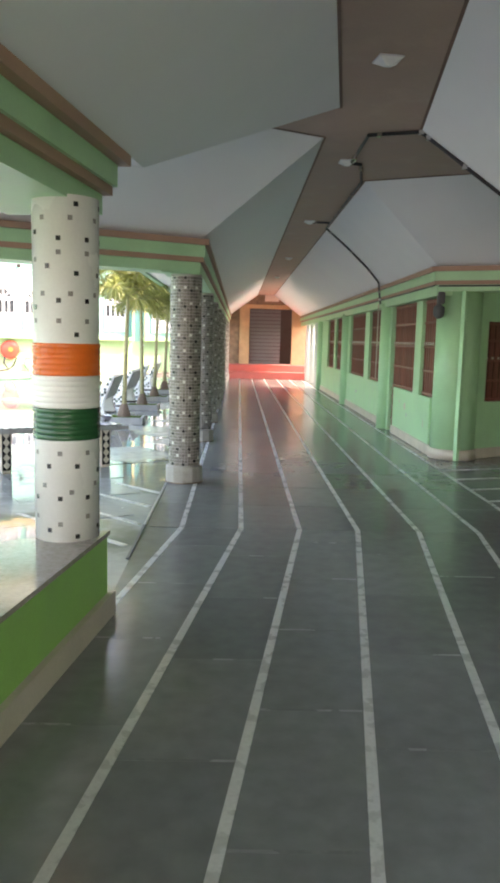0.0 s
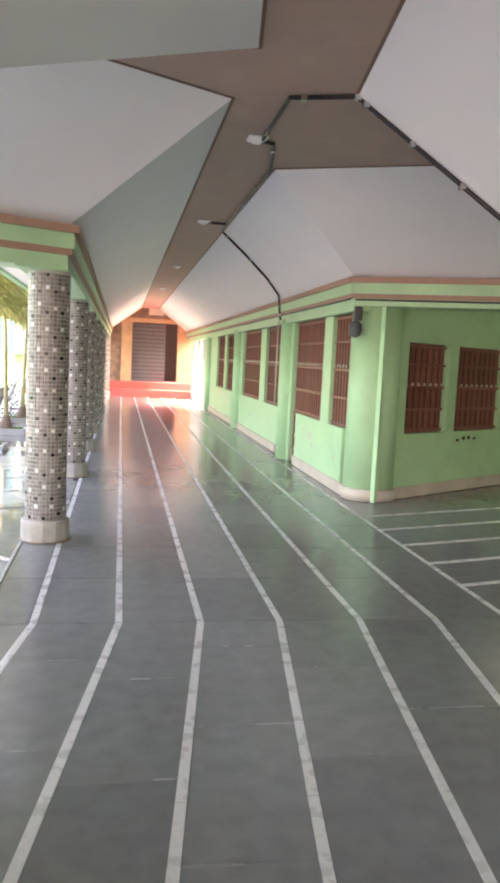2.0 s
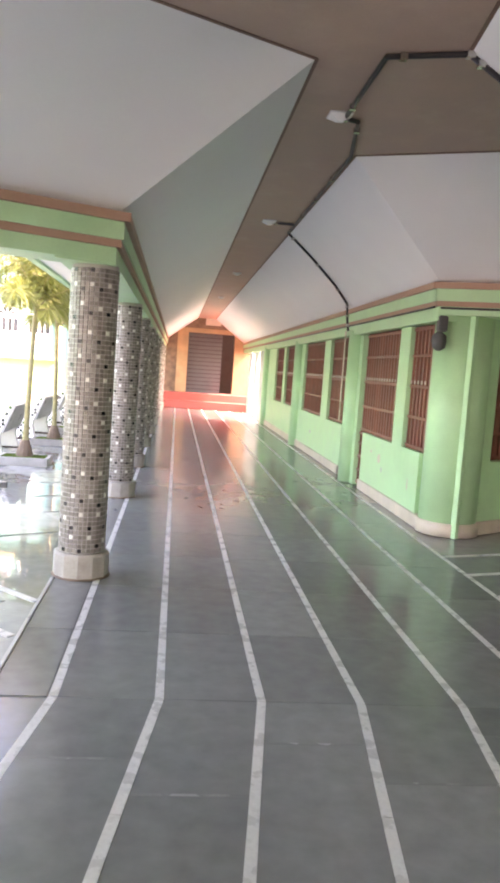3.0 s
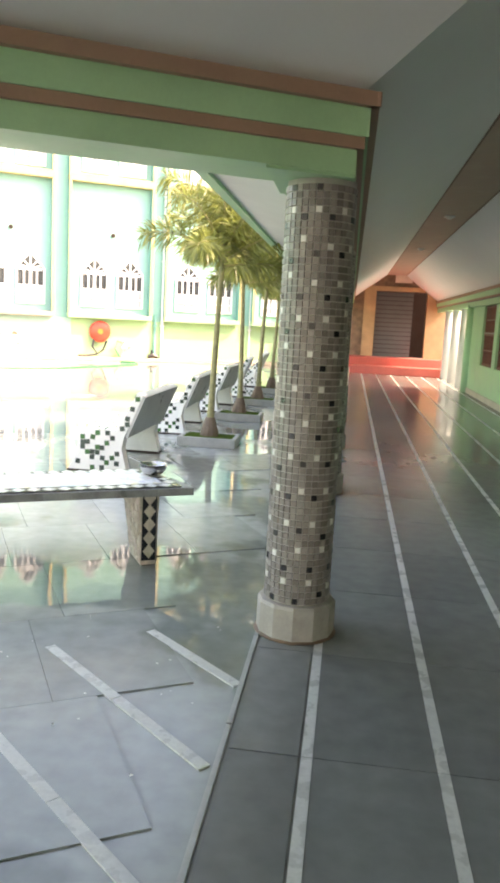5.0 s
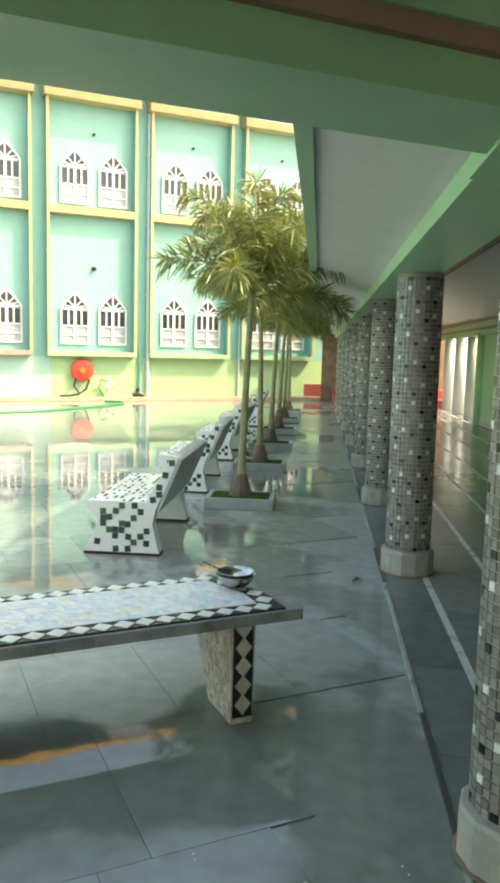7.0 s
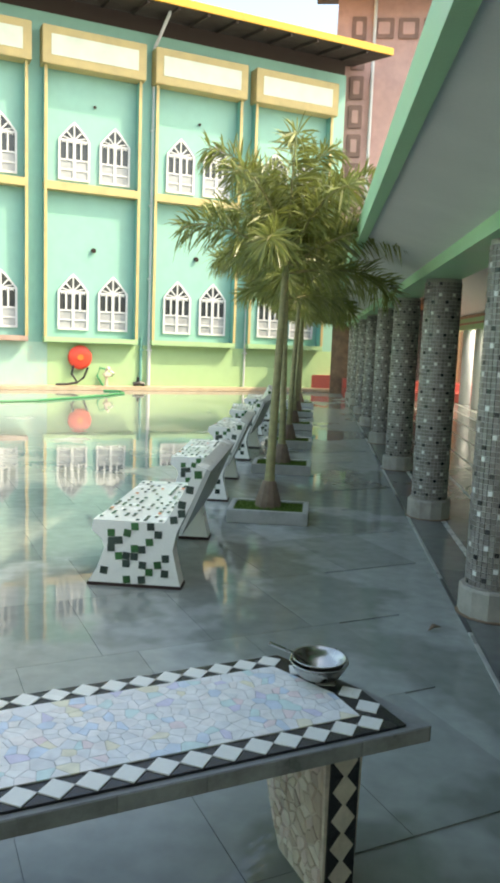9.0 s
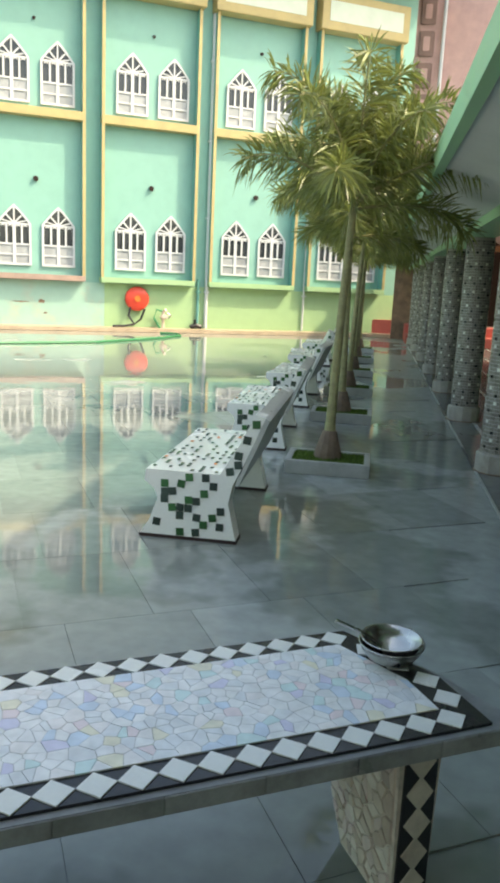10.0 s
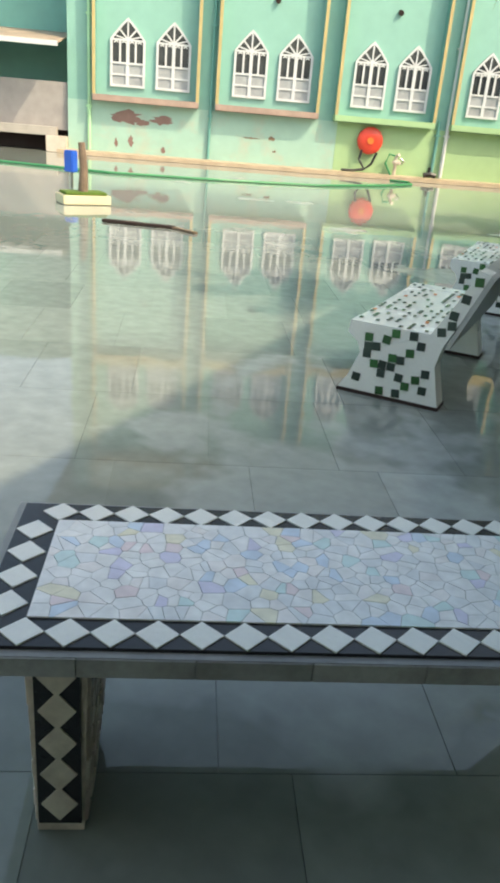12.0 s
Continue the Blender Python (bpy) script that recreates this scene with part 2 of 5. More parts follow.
# ---- building helpers ----
def box(bm, x0, y0, z0, x1, y1, z1, m=None, bevel=0.0):
    r = bmesh.ops.create_cube(bm, size=1)
    t = Matrix.Translation(((x0 + x1) / 2, (y0 + y1) / 2, (z0 + z1) / 2)) @ Matrix.Diagonal((x1 - x0, y1 - y0, z1 - z0, 1))
    bmesh.ops.transform(bm, matrix=t, verts=r["verts"])
    vs = r["verts"]
    if bevel:
        es = list({e for v in vs for e in v.link_edges})
        vs = list({v for f in bmesh.ops.bevel(bm, geom=es, offset=bevel, segments=2, affect="EDGES")["faces"] for v in f.verts} | {v for v in vs if v.is_valid})
    if m is not None:
        vs = {v for v in vs if v.is_valid}
        bmesh.ops.transform(bm, matrix=m, verts=list(vs))
    return bm


def prism(bm, pts, z0, z1):
    """Upright prism over a plan polygon."""
    lo = [bm.verts.new((x, y, z0)) for x, y in pts]
    hi = [bm.verts.new((x, y, z1)) for x, y in pts]
    k = len(pts)
    bm.faces.new(lo[::-1])
    bm.faces.new(hi)
    for i in range(k):
        bm.faces.new((lo[i], lo[(i + 1) % k], hi[(i + 1) % k], hi[i]))
    bmesh.ops.recalc_face_normals(bm, faces=bm.faces)
    return bm


def slab(bm, pts, thick):
    """A sloping panel through the given corners, with thickness upward."""
    lo = [bm.verts.new(p) for p in pts]
    hi = [bm.verts.new((x, y, z + thick)) for x, y, z in pts]
    k = len(pts)
    bm.faces.new(lo)
    bm.faces.new(hi[::-1])
    for i in range(k):
        bm.faces.new((lo[i], lo[(i + 1) % k], hi[(i + 1) % k], hi[i]))
    return bm


def tube(bm, pts, r, sides=8):
    """A round tube along points; r a number or one radius a point."""
    rad = r if hasattr(r, "__len__") else [r] * len(pts)
    rings, pts = [], [Vector(p) for p in pts]
    for i, p in enumerate(pts):
        d = (pts[min(i + 1, len(pts) - 1)] - pts[max(i - 1, 0)]).normalized()
        u = d.cross(Vector((0.31, 0.17, 0.93))).normalized()
        v = d.cross(u)
        rings.append([bm.verts.new(p + rad[i] * (math.cos(a) * u + math.sin(a) * v)) for a in (2 * math.pi * j / sides for j in range(sides))])
    for a, b in zip(rings, rings[1:]):
        for j in range(sides):
            bm.faces.new((a[j], a[(j + 1) % sides], b[(j + 1) % sides], b[j]))
    bm.faces.new(rings[0][::-1])
    bm.faces.new(rings[-1])
    return bm


def lathe(bm, profile, sides=32, cx=0, cy=0):
    """A turned shape from (radius, height) pairs."""
    rings = [[bm.verts.new((cx + r * math.cos(a), cy + r * math.sin(a), z)) for a in (2 * math.pi * j / sides for j in range(sides))] for r, z in profile]
    for a, b in zip(rings, rings[1:]):
        for j in range(sides):
            bm.faces.new((a[j], a[(j + 1) % sides], b[(j + 1) % sides], b[j])).smooth = True
    bm.faces.new(rings[0][::-1])
    bm.faces.new(rings[-1])
    return bm


def make(name, bm, material, label="", category="", group="", kind="", parent=None):
    me = bpy.data.meshes.new(name)
    bmesh.ops.recalc_face_normals(bm, faces=bm.faces)
    bm.to_mesh(me)
    bm.free()
    me.materials.append(material)
    ob = new(name, me)
    ob.parent = parent
    return tagged(ob, label, category, group, kind)


def part(name, bm, material, parent, label=""):
    return make(name, bm, material, label, parent=parent)


def thing(name, m, label, category, group="", kind=""):
    e = new(name)
    e.matrix_world = m
    return tagged(e, label, category, group, kind)


def piece(name, me, parent, m):
    ob = new(name, me)
    ob.parent = parent
    ob.matrix_basis = m
    return ob


B = bmesh.new
COS, SIN = math.cos(radians(29.7)), math.sin(radians(29.7))
T8 = math.tan(radians(8))

# ---- setting: ground and floors ----
make("ground", box(B(), -900, -900, -0.40, 900, 900, -0.02), mat("far_ground", (0.22, 0.2, 0.17), 0.9), kind="structure", label="bare dusty ground round the buildings", category="ground")
make("courtyard_floor", box(B(), -30, -2, -0.15, -0.74, 36, -0.006), WET, "wet grey slate courtyard floor with puddles", "floor", kind="structure")
corridor_floor = make("floor", box(B(), -0.74, -8, -0.15, 9, 36, -0.006), SLATE, "polished dark slate floor with white marble strips", "floor", kind="structure")

# ---- setting: ceiling ----
T = 3.43
H = 2.56
def near_x(x0, y):
    """x on a line of the near corridor that passes the bend line at x0."""
    return x0 - (6.13 - y) * T8


A, Bp, C, D = (0.75, 7.33), (0.78, 6.42), (1.43, 9.19), (1.57, 7.00)
LD = Vector((-math.cos(radians(28)), -math.sin(radians(28))))
RD = Vector((math.cos(radians(-26)), math.sin(radians(-26))))
LA, LB = Vector(A) + LD * 9, Vector(Bp) + LD * 9
RC, RDn = Vector(C) + RD * 9, Vector(D) + RD * 9
Y1, Y0 = 32.6, -7.0
n0l, n0r = (near_x(0.74, Y0), Y0), (near_x(1.46, Y0), Y0)
flat = [(*A, T), (0.75, Y1, T), (1.43, Y1, T), (*C, T), (RC.x, RC.y, T), (RDn.x, RDn.y, T), (*D, T), (*n0r, T), (*n0l, T), (*Bp, T), (LB.x, LB.y, T), (LA.x, LA.y, T)]
make("ceiling_strip", slab(B(), flat, 0.1), BROWN, "flat brown painted ceiling strip with branching arms", "ceiling", kind="structure")

for k, (p, q) in enumerate(((A, (0.75, Y1)), (C, (1.43, Y1)), (Bp, n0l), (D, n0r), (A, tuple(LA)), (C, tuple(RC)), (Bp, tuple(LB)), (D, tuple(RDn)))):
    p, q = Vector(p), Vector(q)
    d = (q - p).normalized()
    w = Vector((-d.y, d.x)) * 0.014
    bm = prism(bmesh.new(), [tuple(p + w), tuple(p - w), tuple(q - w), tuple(q + w)], T - 0.007, T - 0.001)
    make("trim_%d" % k, bm, BROWN_EDGE, "dark brown edge line of the ceiling strip", "trim", kind="structure")

CL = (-0.42, 8.02)                       # cornice corner over the first round pillar
CN = (-0.60, 4.75)                       # ceiling corner at the parapet
CNB = (-0.78, 4.38)                      # beam corner at the parapet
CR = (2.60, 10.14)                       # cornice corner over the wall's rounded corner
CE = (2.60, 6.62)                        # cornice corner of the near hall
cla, cnb = Vector(CL) + LD * 8, Vector(CN) + LD * 8
crc, ced = Vector(CR) + RD * 8, Vector(CE) + RD * 8
panels = [
    [(*A, T), (0.75, Y1, T), (CL[0], Y1, H), (*CL, H)],
    [(*A, T), (*CL, H), (cla.x, cla.y, H), (LA.x, LA.y, T)],
    [(*Bp, T), (LB.x, LB.y, T), (cnb.x, cnb.y, H), (*CN, H)],
    [(*Bp, T), (*CN, H), (CNB[0] + 0.12 - (CNB[1] - Y0) * T8, Y0, H), (*n0l, T)],
    [(*C, T), (*CR, H), (CR[0], Y1, H), (1.43, Y1, T)],
    [(*C, T), (RC.x, RC.y, T), (crc.x, crc.y, H), (*CR, H)],
    [(*D, T), (*CE, H), (ced.x, ced.y, H), (RDn.x, RDn.y, T)],
    [(*D, T), (*n0r, T), (near_x(2.54, Y0), Y0, H), (*CE, H)],
]
bm = B()
for p in panels:
    slab(bm, p, 0.06)
make("ceiling", bm, WHITE, "white painted sloping ceiling panels", "ceiling", kind="structure")
make("roof_slab", prism(B(), [(-0.5, 8.2), (-0.5, 33), (3.0, 33), (3.0, 25.3), (9, 25.3), (9, -9), (-1.6, -9), (-0.7, 4.4), (-8, 0.5), (-8, 4.1)], 3.56, 3.7), SOFFIT, "flat concrete roof over the arcade", "roof", kind="structure")


# ---- setting: banded beams ----
def banded_beam(name, p, q, side, low=2.22, thick=0.36, step=1.0):
    """A beam between plan points; side +1: face to the left of p>q gets the stepped bands."""
    p, q = Vector(p), Vector(q)
    d = (q - p).normalized()
    w = Vector((-d.y, d.x)) * side
    beam = thing(name, Matrix.Identity(4), "mint green beam with tan stripes under the ceiling", "beam", kind="structure")
    for nm, z0, z1, out, m in (("beam_core", low, 2.33, 0.0, MINT), ("stripe", 2.33, 2.38, 0.03, TAN), ("band", 2.38, 2.50, 0.045, MINT),
                               ("stripe", 2.50, 2.56, 0.085, TAN)):
        out *= step
        a, b = p + w * out - d * out * 0.7, q + w * out
        c, e = q - w * thick, p - w * thick
        part(nm, prism(B(), [tuple(a), tuple(b), tuple(c), tuple(e)], z0, z1), m, beam)
    return beam


banded_beam("beam_arcade", CL, (CL[0], Y1), -1)
banded_beam("beam_branch", CL, tuple(cla), 1, 2.224)
banded_beam("beam_parapet_branch", tuple(Vector(CNB) + LD * 0.34), tuple(Vector(CNB) + LD * 8), -1, 2.228, thick=0.3, step=0.6)
banded_beam("beam_parapet", CNB, (CNB[0] - (CNB[1] - Y0) * T8, Y0), 1, thick=0.55, step=1.6)
make("parapet_soffit", prism(bmesh.new(), [(-1.0, 4.05), (-3.2, 2.88), (-4.6, -7), (-2.75, -7)], 2.235, 2.30), SOFFIT, "pale glossy soffit over the parapet", "soffit", kind="structure")
make("beam_corner", prism(bmesh.new(), [(-0.424, 8.03), (-0.80, 7.84), (-0.80, 8.50), (-0.424, 8.50)], 2.212, 2.32), MINT, "mint green beam corner over the pillar", "beam", kind="structure")
make("ceiling_fillet", prism(bmesh.new(), [(-0.60, 4.75), (-0.65, 4.40), (-0.80, 4.30), (-1.30, 4.20), (-1.20, 4.45)], 2.563, 2.60), WHITE, "white ceiling corner over the parapet beam", "ceiling", kind="structure")
banded_beam("beam_hall", CR, tuple(crc), -1, 2.25)
banded_beam("beam_wall", CR, (CR[0], Y1), 1, 2.19, 0.25)

# eave over the courtyard side
bm = B()
slab(bm, [(-0.72, 8.3, 2.30), (-0.72, 33, 2.30), (-1.33, 33, 2.47), (-1.33, 8.62, 2.47)], 0.1)
wl = [Vector((-0.72, 8.3)) + LD * 8, Vector((-1.33, 8.62)) + LD * 7.5]
slab(bm, [(-0.72, 8.3, 2.30), (-1.33, 8.62, 2.47), (wl[1].x, wl[1].y, 2.47), (wl[0].x, wl[0].y, 2.30)], 0.1)
make("eave", bm, SOFFIT, "sloping pale soffit of the overhanging eave", "eave", kind="structure")
bm = B()
box(bm, -1.40, 8.66, 2.44, -1.33, 33, 2.62)
make("eave_fascia", bm, MINT, "mint green fascia of the eave", "fascia", kind="structure")

# ---- setting: wall with grilles ----
WX = 2.7
bm = B()
OPEN = [(10.62, 11.30), (11.70, 13.45), (14.20, 15.85), (16.40, 18.55), (19.60, 21.3), (21.7, 23.2)]
DOORS = [(13.15, 13.55), (14.20, 14.55)]
solid = [(11.30, 11.70), (13.55, 14.20), (15.85, 16.40), (18.55, 19.60), (21.3, 21.7), (23.2, 25.2)]
for a, b in solid:
    box(bm, WX, a, 0, WX + 0.22, b, 2.25)
for a, b in OPEN:
    lo, hi = a, b
    for c, e in DOORS:
        if c < b and e > a:
            lo, hi = (a, c) if c > a + 0.3 else (e, b)
    box(bm, WX, lo, 0, WX + 0.22, hi, 0.80)
    box(bm, WX, a, 2.19, WX + 0.22, b, 2.25)
make("wall_right", bm, MINT, "mint green painted wall with half walls under grilles", "wall", kind="structure")
bm = B()
for y in (13.88, 19.1, 25.0):
    lathe(bm, [(0.16, 0), (0.16, 2.25)], 24, WX + 0.02, y)
make("half_columns", bm, MINT, "rounded mint green columns against the wall", "column", kind="structure")
bm = lathe(B(), [(0.30, 0.14), (0.30, 2.30)], 40, WX + 0.28, 10.38)
make("corner_column", bm, MINT, "mint green rounded wall corner", "column", kind="structure")
bm = lathe(B(), [(0.325, 0), (0.325, 0.13), (0.30, 0.14)], 40, WX + 0.28, 10.38)
for a, b in ((10.38, 13.15), (14.55, 25.2)):
    box(bm, WX - 0.025, a, 0, WX + 0.1, b, 0.14, bevel=0.006)
make("baseboard", bm, CREAM, "worn cream stone plinth along the wall", "plinth", kind="structure")
# recessed hall wall that runs back from the corner
ANG = 32.6
hm = Matrix.Translation((2.93, 10.08, 0)) @ Matrix.Rotation(radians(ANG), 4, "Z")
HW = [(0.55, 1.42), (1.62, 2.75), (3.0, 4.0)]
bm = B()
xs = [0.12] + [v for w in HW for v in w] + [6.5]
for a, b in zip(xs[::2], xs[1::2]):
    box(bm, a, 0, 0, b, 0.2, 2.7, hm)
for a, b in HW:
    box(bm, a, 0, 0, b, 0.2, 0.78, hm)
    box(bm, a, 0, 1.88, b, 0.2, 2.7, hm)
box(bm, -0.02, -0.06, 0, 0.03, 0.0, 2.26, hm)
make("wall_hall", bm, MINT, "mint green hall wall with grilled windows, in shade", "wall", kind="structure")
make("baseboard_hall", box(B(), 0.0, -0.025, 0, 6.5, -0.002, 0.14, hm), CREAM, "worn cream stone plinth", "plinth", kind="structure")


def grille(m, w, h, label):
    """A folding steel grille: backing sheet, frame, many narrow upright slats, cross bars. Local x along the wall."""
    g = thing("folding_grille", m, label, "window grille", "folding grilles")
    part("backing", box(B(), 0, 0.10, 0, w, 0.115, h), SCREEN, g, "dark screen behind the slats")
    k = max(4, round(w / 0.062))
    me = bpy.data.meshes.new("slat")
    b = B()
    box(b, -0.016, 0.03, 0.0, 0.016, 0.05, h)
    b.to_mesh(me)
    b.free()
    me.materials.append(RAIL)
    for i in range(k):
        piece("slat", me, g, pose((i + 0.5) * w / k, 0.012 * (i % 2), 0))
    for z in (0.02, h * 0.25, h * 0.5, h * 0.75, h - 0.05):
        part("cross_bar", box(B(), 0, 0.02, z, w, 0.03, z + 0.03), RAIL, g)
    for i in range(k // 2):
        x = (2 * i + 0.6) * w / k
        part("link_plate", box(B(), x, 0.012, h * 0.53, x + 0.045, 0.02, h * 0.56), CREAM, g, "worn pale link plate")
    return g


for a, b in OPEN:
    grille(Matrix.Translation((WX + 0.02, b, 0.80)) @ Matrix.Rotation(radians(-90), 4, "Z"), b - a, 1.39, "brown painted folding steel grille in the wall opening")
for a, b in DOORS:
    grille(Matrix.Translation((WX + 0.03, b, 0.02)) @ Matrix.Rotation(radians(-90), 4, "Z"), b - a, 0.78, "low brown steel gate beside the half wall")
for a, b in HW:
    grille(hm @ Matrix.Translation((a, 0.04, 0.78)), b - a, 1.10, "dark brown folding steel grille in the shaded wall")

# unseen walls added round rooms and halls: stop leaks through grilles, darken the hall
bm = B()
box(bm, 5.6, 12.6, 0, 5.7, 25.2, 3.4)
box(bm, 2.95, 25.0, 0, 5.6, 25.2, 3.4)
box(bm, 3.6, -9, 0, 3.8, 1.0, 3.55)
box(bm, 3.6, -9.2, 0, 9.2, -9.0, 3.55)
box(bm, 9.0, -9, 0, 9.2, 14.3, 3.55)
make("wall_outer", bm, MINT, "unseen mint green walls added to keep light out of halls and rooms", "wall", kind="structure")

# ---- setting: end of the arcade ----
EY = 32.5
steps = thing("red_steps", Matrix.Translation((1.4, 31.4, 0)), "red carpeted steps before the shuttered doorway", "steps")
part("lower_step", box(B(), -2.2, -0.9, 0, 2.3, 1.1, 0.27, bevel=0.01), RED_STEP, steps)
part("upper_step", box(B(), -2.2, 0.0, 0.27, 2.3, 1.1, 0.53, bevel=0.01), RED_STEP, steps)
bm = B()
box(bm, -1.2, EY, 0, 0.42, EY + 0.3, 4.0)
box(bm, 2.22, EY, 0, 4.6, EY + 0.3, 4.0)
box(bm, 0.42, EY, 2.86, 2.22, EY + 0.3, 4.0)
make("wall_end", bm, STONE_DARK, "dark marbled stone wall round the doorway", "wall", kind="structure")
door = thing("door_1", Matrix.Translation((0.42, EY, 0.53)), "grey roller shutter doorway, half open", "door", kind="structure")
for i in range(15):
    part("shutter_slat", box(B(), 0, 0.10, i * 0.155, 1.33, 0.13, i * 0.155 + 0.135, bevel=0.012), SHUTTER, door)
part("opening", box(B(), -0.1, 0.7, 0, 2.0, 0.75, 2.4), DARK, door, "dark room beyond")
for x0, x1 in ((-0.42, 0.0), (1.8, 2.55)):
    part("jamb", box(B(), x0, -0.06, 0, x1, -0.003, 2.33, bevel=0.01), STONE_TAN, door, "yellow sandstone jamb")
part("lintel", box(B(), -0.6, -0.05, 2.335, 2.6, -0.003, 2.5, bevel=0.01), STONE_TAN, door, "sandstone lintel")
sign = thing("sign_board", Matrix.Translation((1.35, EY, 3.3)), "small pale sign board in a dark frame", "sign")
part("frame", box(B(), -0.38, -0.05, -0.2, 0.38, -0.003, 0.2), STONE_DARK, sign)
part("board", box(B(), -0.3, -0.06, -0.13, 0.3, -0.045, 0.13), CREAM, sign)
bm = B()
for y in (26.6, 28.4, 30.2):
    lathe(bm, [(0.17, 0), (0.17, 2.25)], 24, WX + 0.1, y)
make("end_columns", bm, FRAME, "white columns of the open side", "column", kind="structure")

# ---- things: pillars ----
def pillar(m):
    p = thing("mosaic_pillar", m, "round pillar clad in grey-brown mosaic tiles with black and white ones, on a stone collar", "pillar", "arcade pillars")
    part("core", lathe(B(), [(0.162, 0.15), (0.162, 2.22)], 40), GROUT, p)
    b = lathe(B(), [(0.192, 0), (0.20, 0.01), (0.20, 0.165), (0.192, 0.18), (0.165, 0.185)], 12)
    for f in b.faces:
        f.smooth = False
    part("collar", b, COLLAR, p, "worn stone collar")
    part("dirt_line", lathe(B(), [(0.196, 0.002), (0.213, 0.002), (0.209, 0.007), (0.196, 0.010)], 24), STONE_DARK, p, "dark dirt at the foot")
    return p


N_COL, N_ROW, PITCH = 32, 61, 0.0328
def tile_mesh():
    me = bpy.data.meshes.new("tile")
    b = B()
    h, w = 0.0145, 0.0145
    back = [b.verts.new((0.160, y, z)) for y, z in ((-w, -h), (w, -h), (w, h), (-w, h))]
    face = [b.verts.new((0.1675, y * 0.93, z * 0.93)) for y, z in ((-w, -h), (w, -h), (w, h), (-w, h))]
    b.faces.new(face)
    for i in range(4):
        b.faces.new((back[i], back[(i + 1) % 4], face[(i + 1) % 4], face[i]))
    b.to_mesh(me)
    b.free()
    return me


def scatter(rows, columns, high, wide, seed):
    """Black (1) and white (2) accent tiles: one of each in every block of the grid, never side by side."""
    rn, kinds = random.Random(seed), {}
    for r0 in range(0, rows, high):
        for c0 in range(0, columns, wide):
            shift = (r0 // high % 2) * (wide // 2)
            for kind, base in ((1, 0), (2, high // 2)):
                r = r0 + (base + rn.randrange(0, 2)) % high
                c = (c0 + shift + (0 if kind == 1 else wide // 2)) % columns
                if r < rows:
                    kinds[r, c] = kind
    return kinds


ACCENTS = scatter(N_ROW, N_COL, 5, 4, 9)


def tile_skin(skip):
    verts, faces, slots = [], [], []
    h = w = 0.0145
    for r in range(N_ROW):
        for c in range(N_COL):
            if (r, c) in skip:
                continue
            a, z = 2 * math.pi * c / N_COL + 0.0, 0.205 + PITCH * r
            ca, sa, k = math.cos(a), math.sin(a), len(verts)
            for x, s in ((0.160, 1.0), (0.1675 + random.uniform(-0.0008, 0.0008), 0.93)):
                for y, q in ((-w, -h), (w, -h), (w, h), (-w, h)):
                    verts.append((ca * x - sa * y * s, sa * x + ca * y * s, z + q * s))
            faces.append((k + 4, k + 5, k + 6, k + 7))
            slots += [ACCENTS.get((r, c), 0)] * 5
            for i in range(4):
                faces.append((k + i, k + (i + 1) % 4, k + 4 + (i + 1) % 4, k + 4 + i))
    me = bpy.data.meshes.new("tile_skin")
    me.from_pydata(verts, [], faces)
    for m in (TILES, BLACK, WHITE_TILE):
        me.materials.append(m)
    me.polygons.foreach_set("material_index", slots)
    return me


PY = [8.2, 11.55, 14.2, 17.0, 19.7, 22.4, 25.1, 27.8, 30.5]
first = pillar(pose(-0.572, PY[0], 0))
near = {(r, c) for r in range(18, 32) for c in range(14, 32)}
tag = tagged(new("tile_cladding", tile_skin(near)), kind="stuff")
tag.parent = first
tile_kinds = [tile_mesh(), tile_mesh(), tile_mesh()]
for tile_me, m in zip(tile_kinds, (TILE_PART, BLACK, WHITE_TILE)):
    tile_me.materials.append(m)
for r, c in sorted(near):
    piece("tile", tile_kinds[ACCENTS.get((r, c), 0)], first, pose(0, 0, 0.205 + PITCH * r, 0, 0, 360 * c / N_COL))
full = tile_skin(set())
for y in PY[1:]:
    p = pillar(pose(-0.56, y, 0, 0, 0, y * 40))
    tagged(new("tile_cladding", full), kind="stuff").parent = p

# ---- things: parapet with the banded pillar ----
pp = thing("parapet", Matrix.Identity(4), "low green parapet with a stone top and dirty plinth", "parapet", kind="structure")
def near_poly(x0, x1, ya, yb):
    return [(near_x(x0, ya), ya), (near_x(x1, ya), ya), (near_x(x1, yb), yb), (near_x(x0, yb), yb)]
def parapet_poly(o, end):
    a = Vector((near_x(-0.42 + o, end), end))
    b = a + LD * 3
    return [(near_x(-0.42 + o, -6.5), -6.5), tuple(a), tuple(b), (b.x, -6.5)]
part("parapet_wall", prism(B(), parapet_poly(0, 4.1), 0.0, 0.46), GREEN, pp)
part("plinth", prism(B(), parapet_poly(0.035, 4.14), 0.0, 0.13), CREAM, pp, "dirty stone plinth")
part("coping", prism(B(), parapet_poly(0.012, 4.115), 0.46, 0.485), COPING, pp, "polished stone coping")

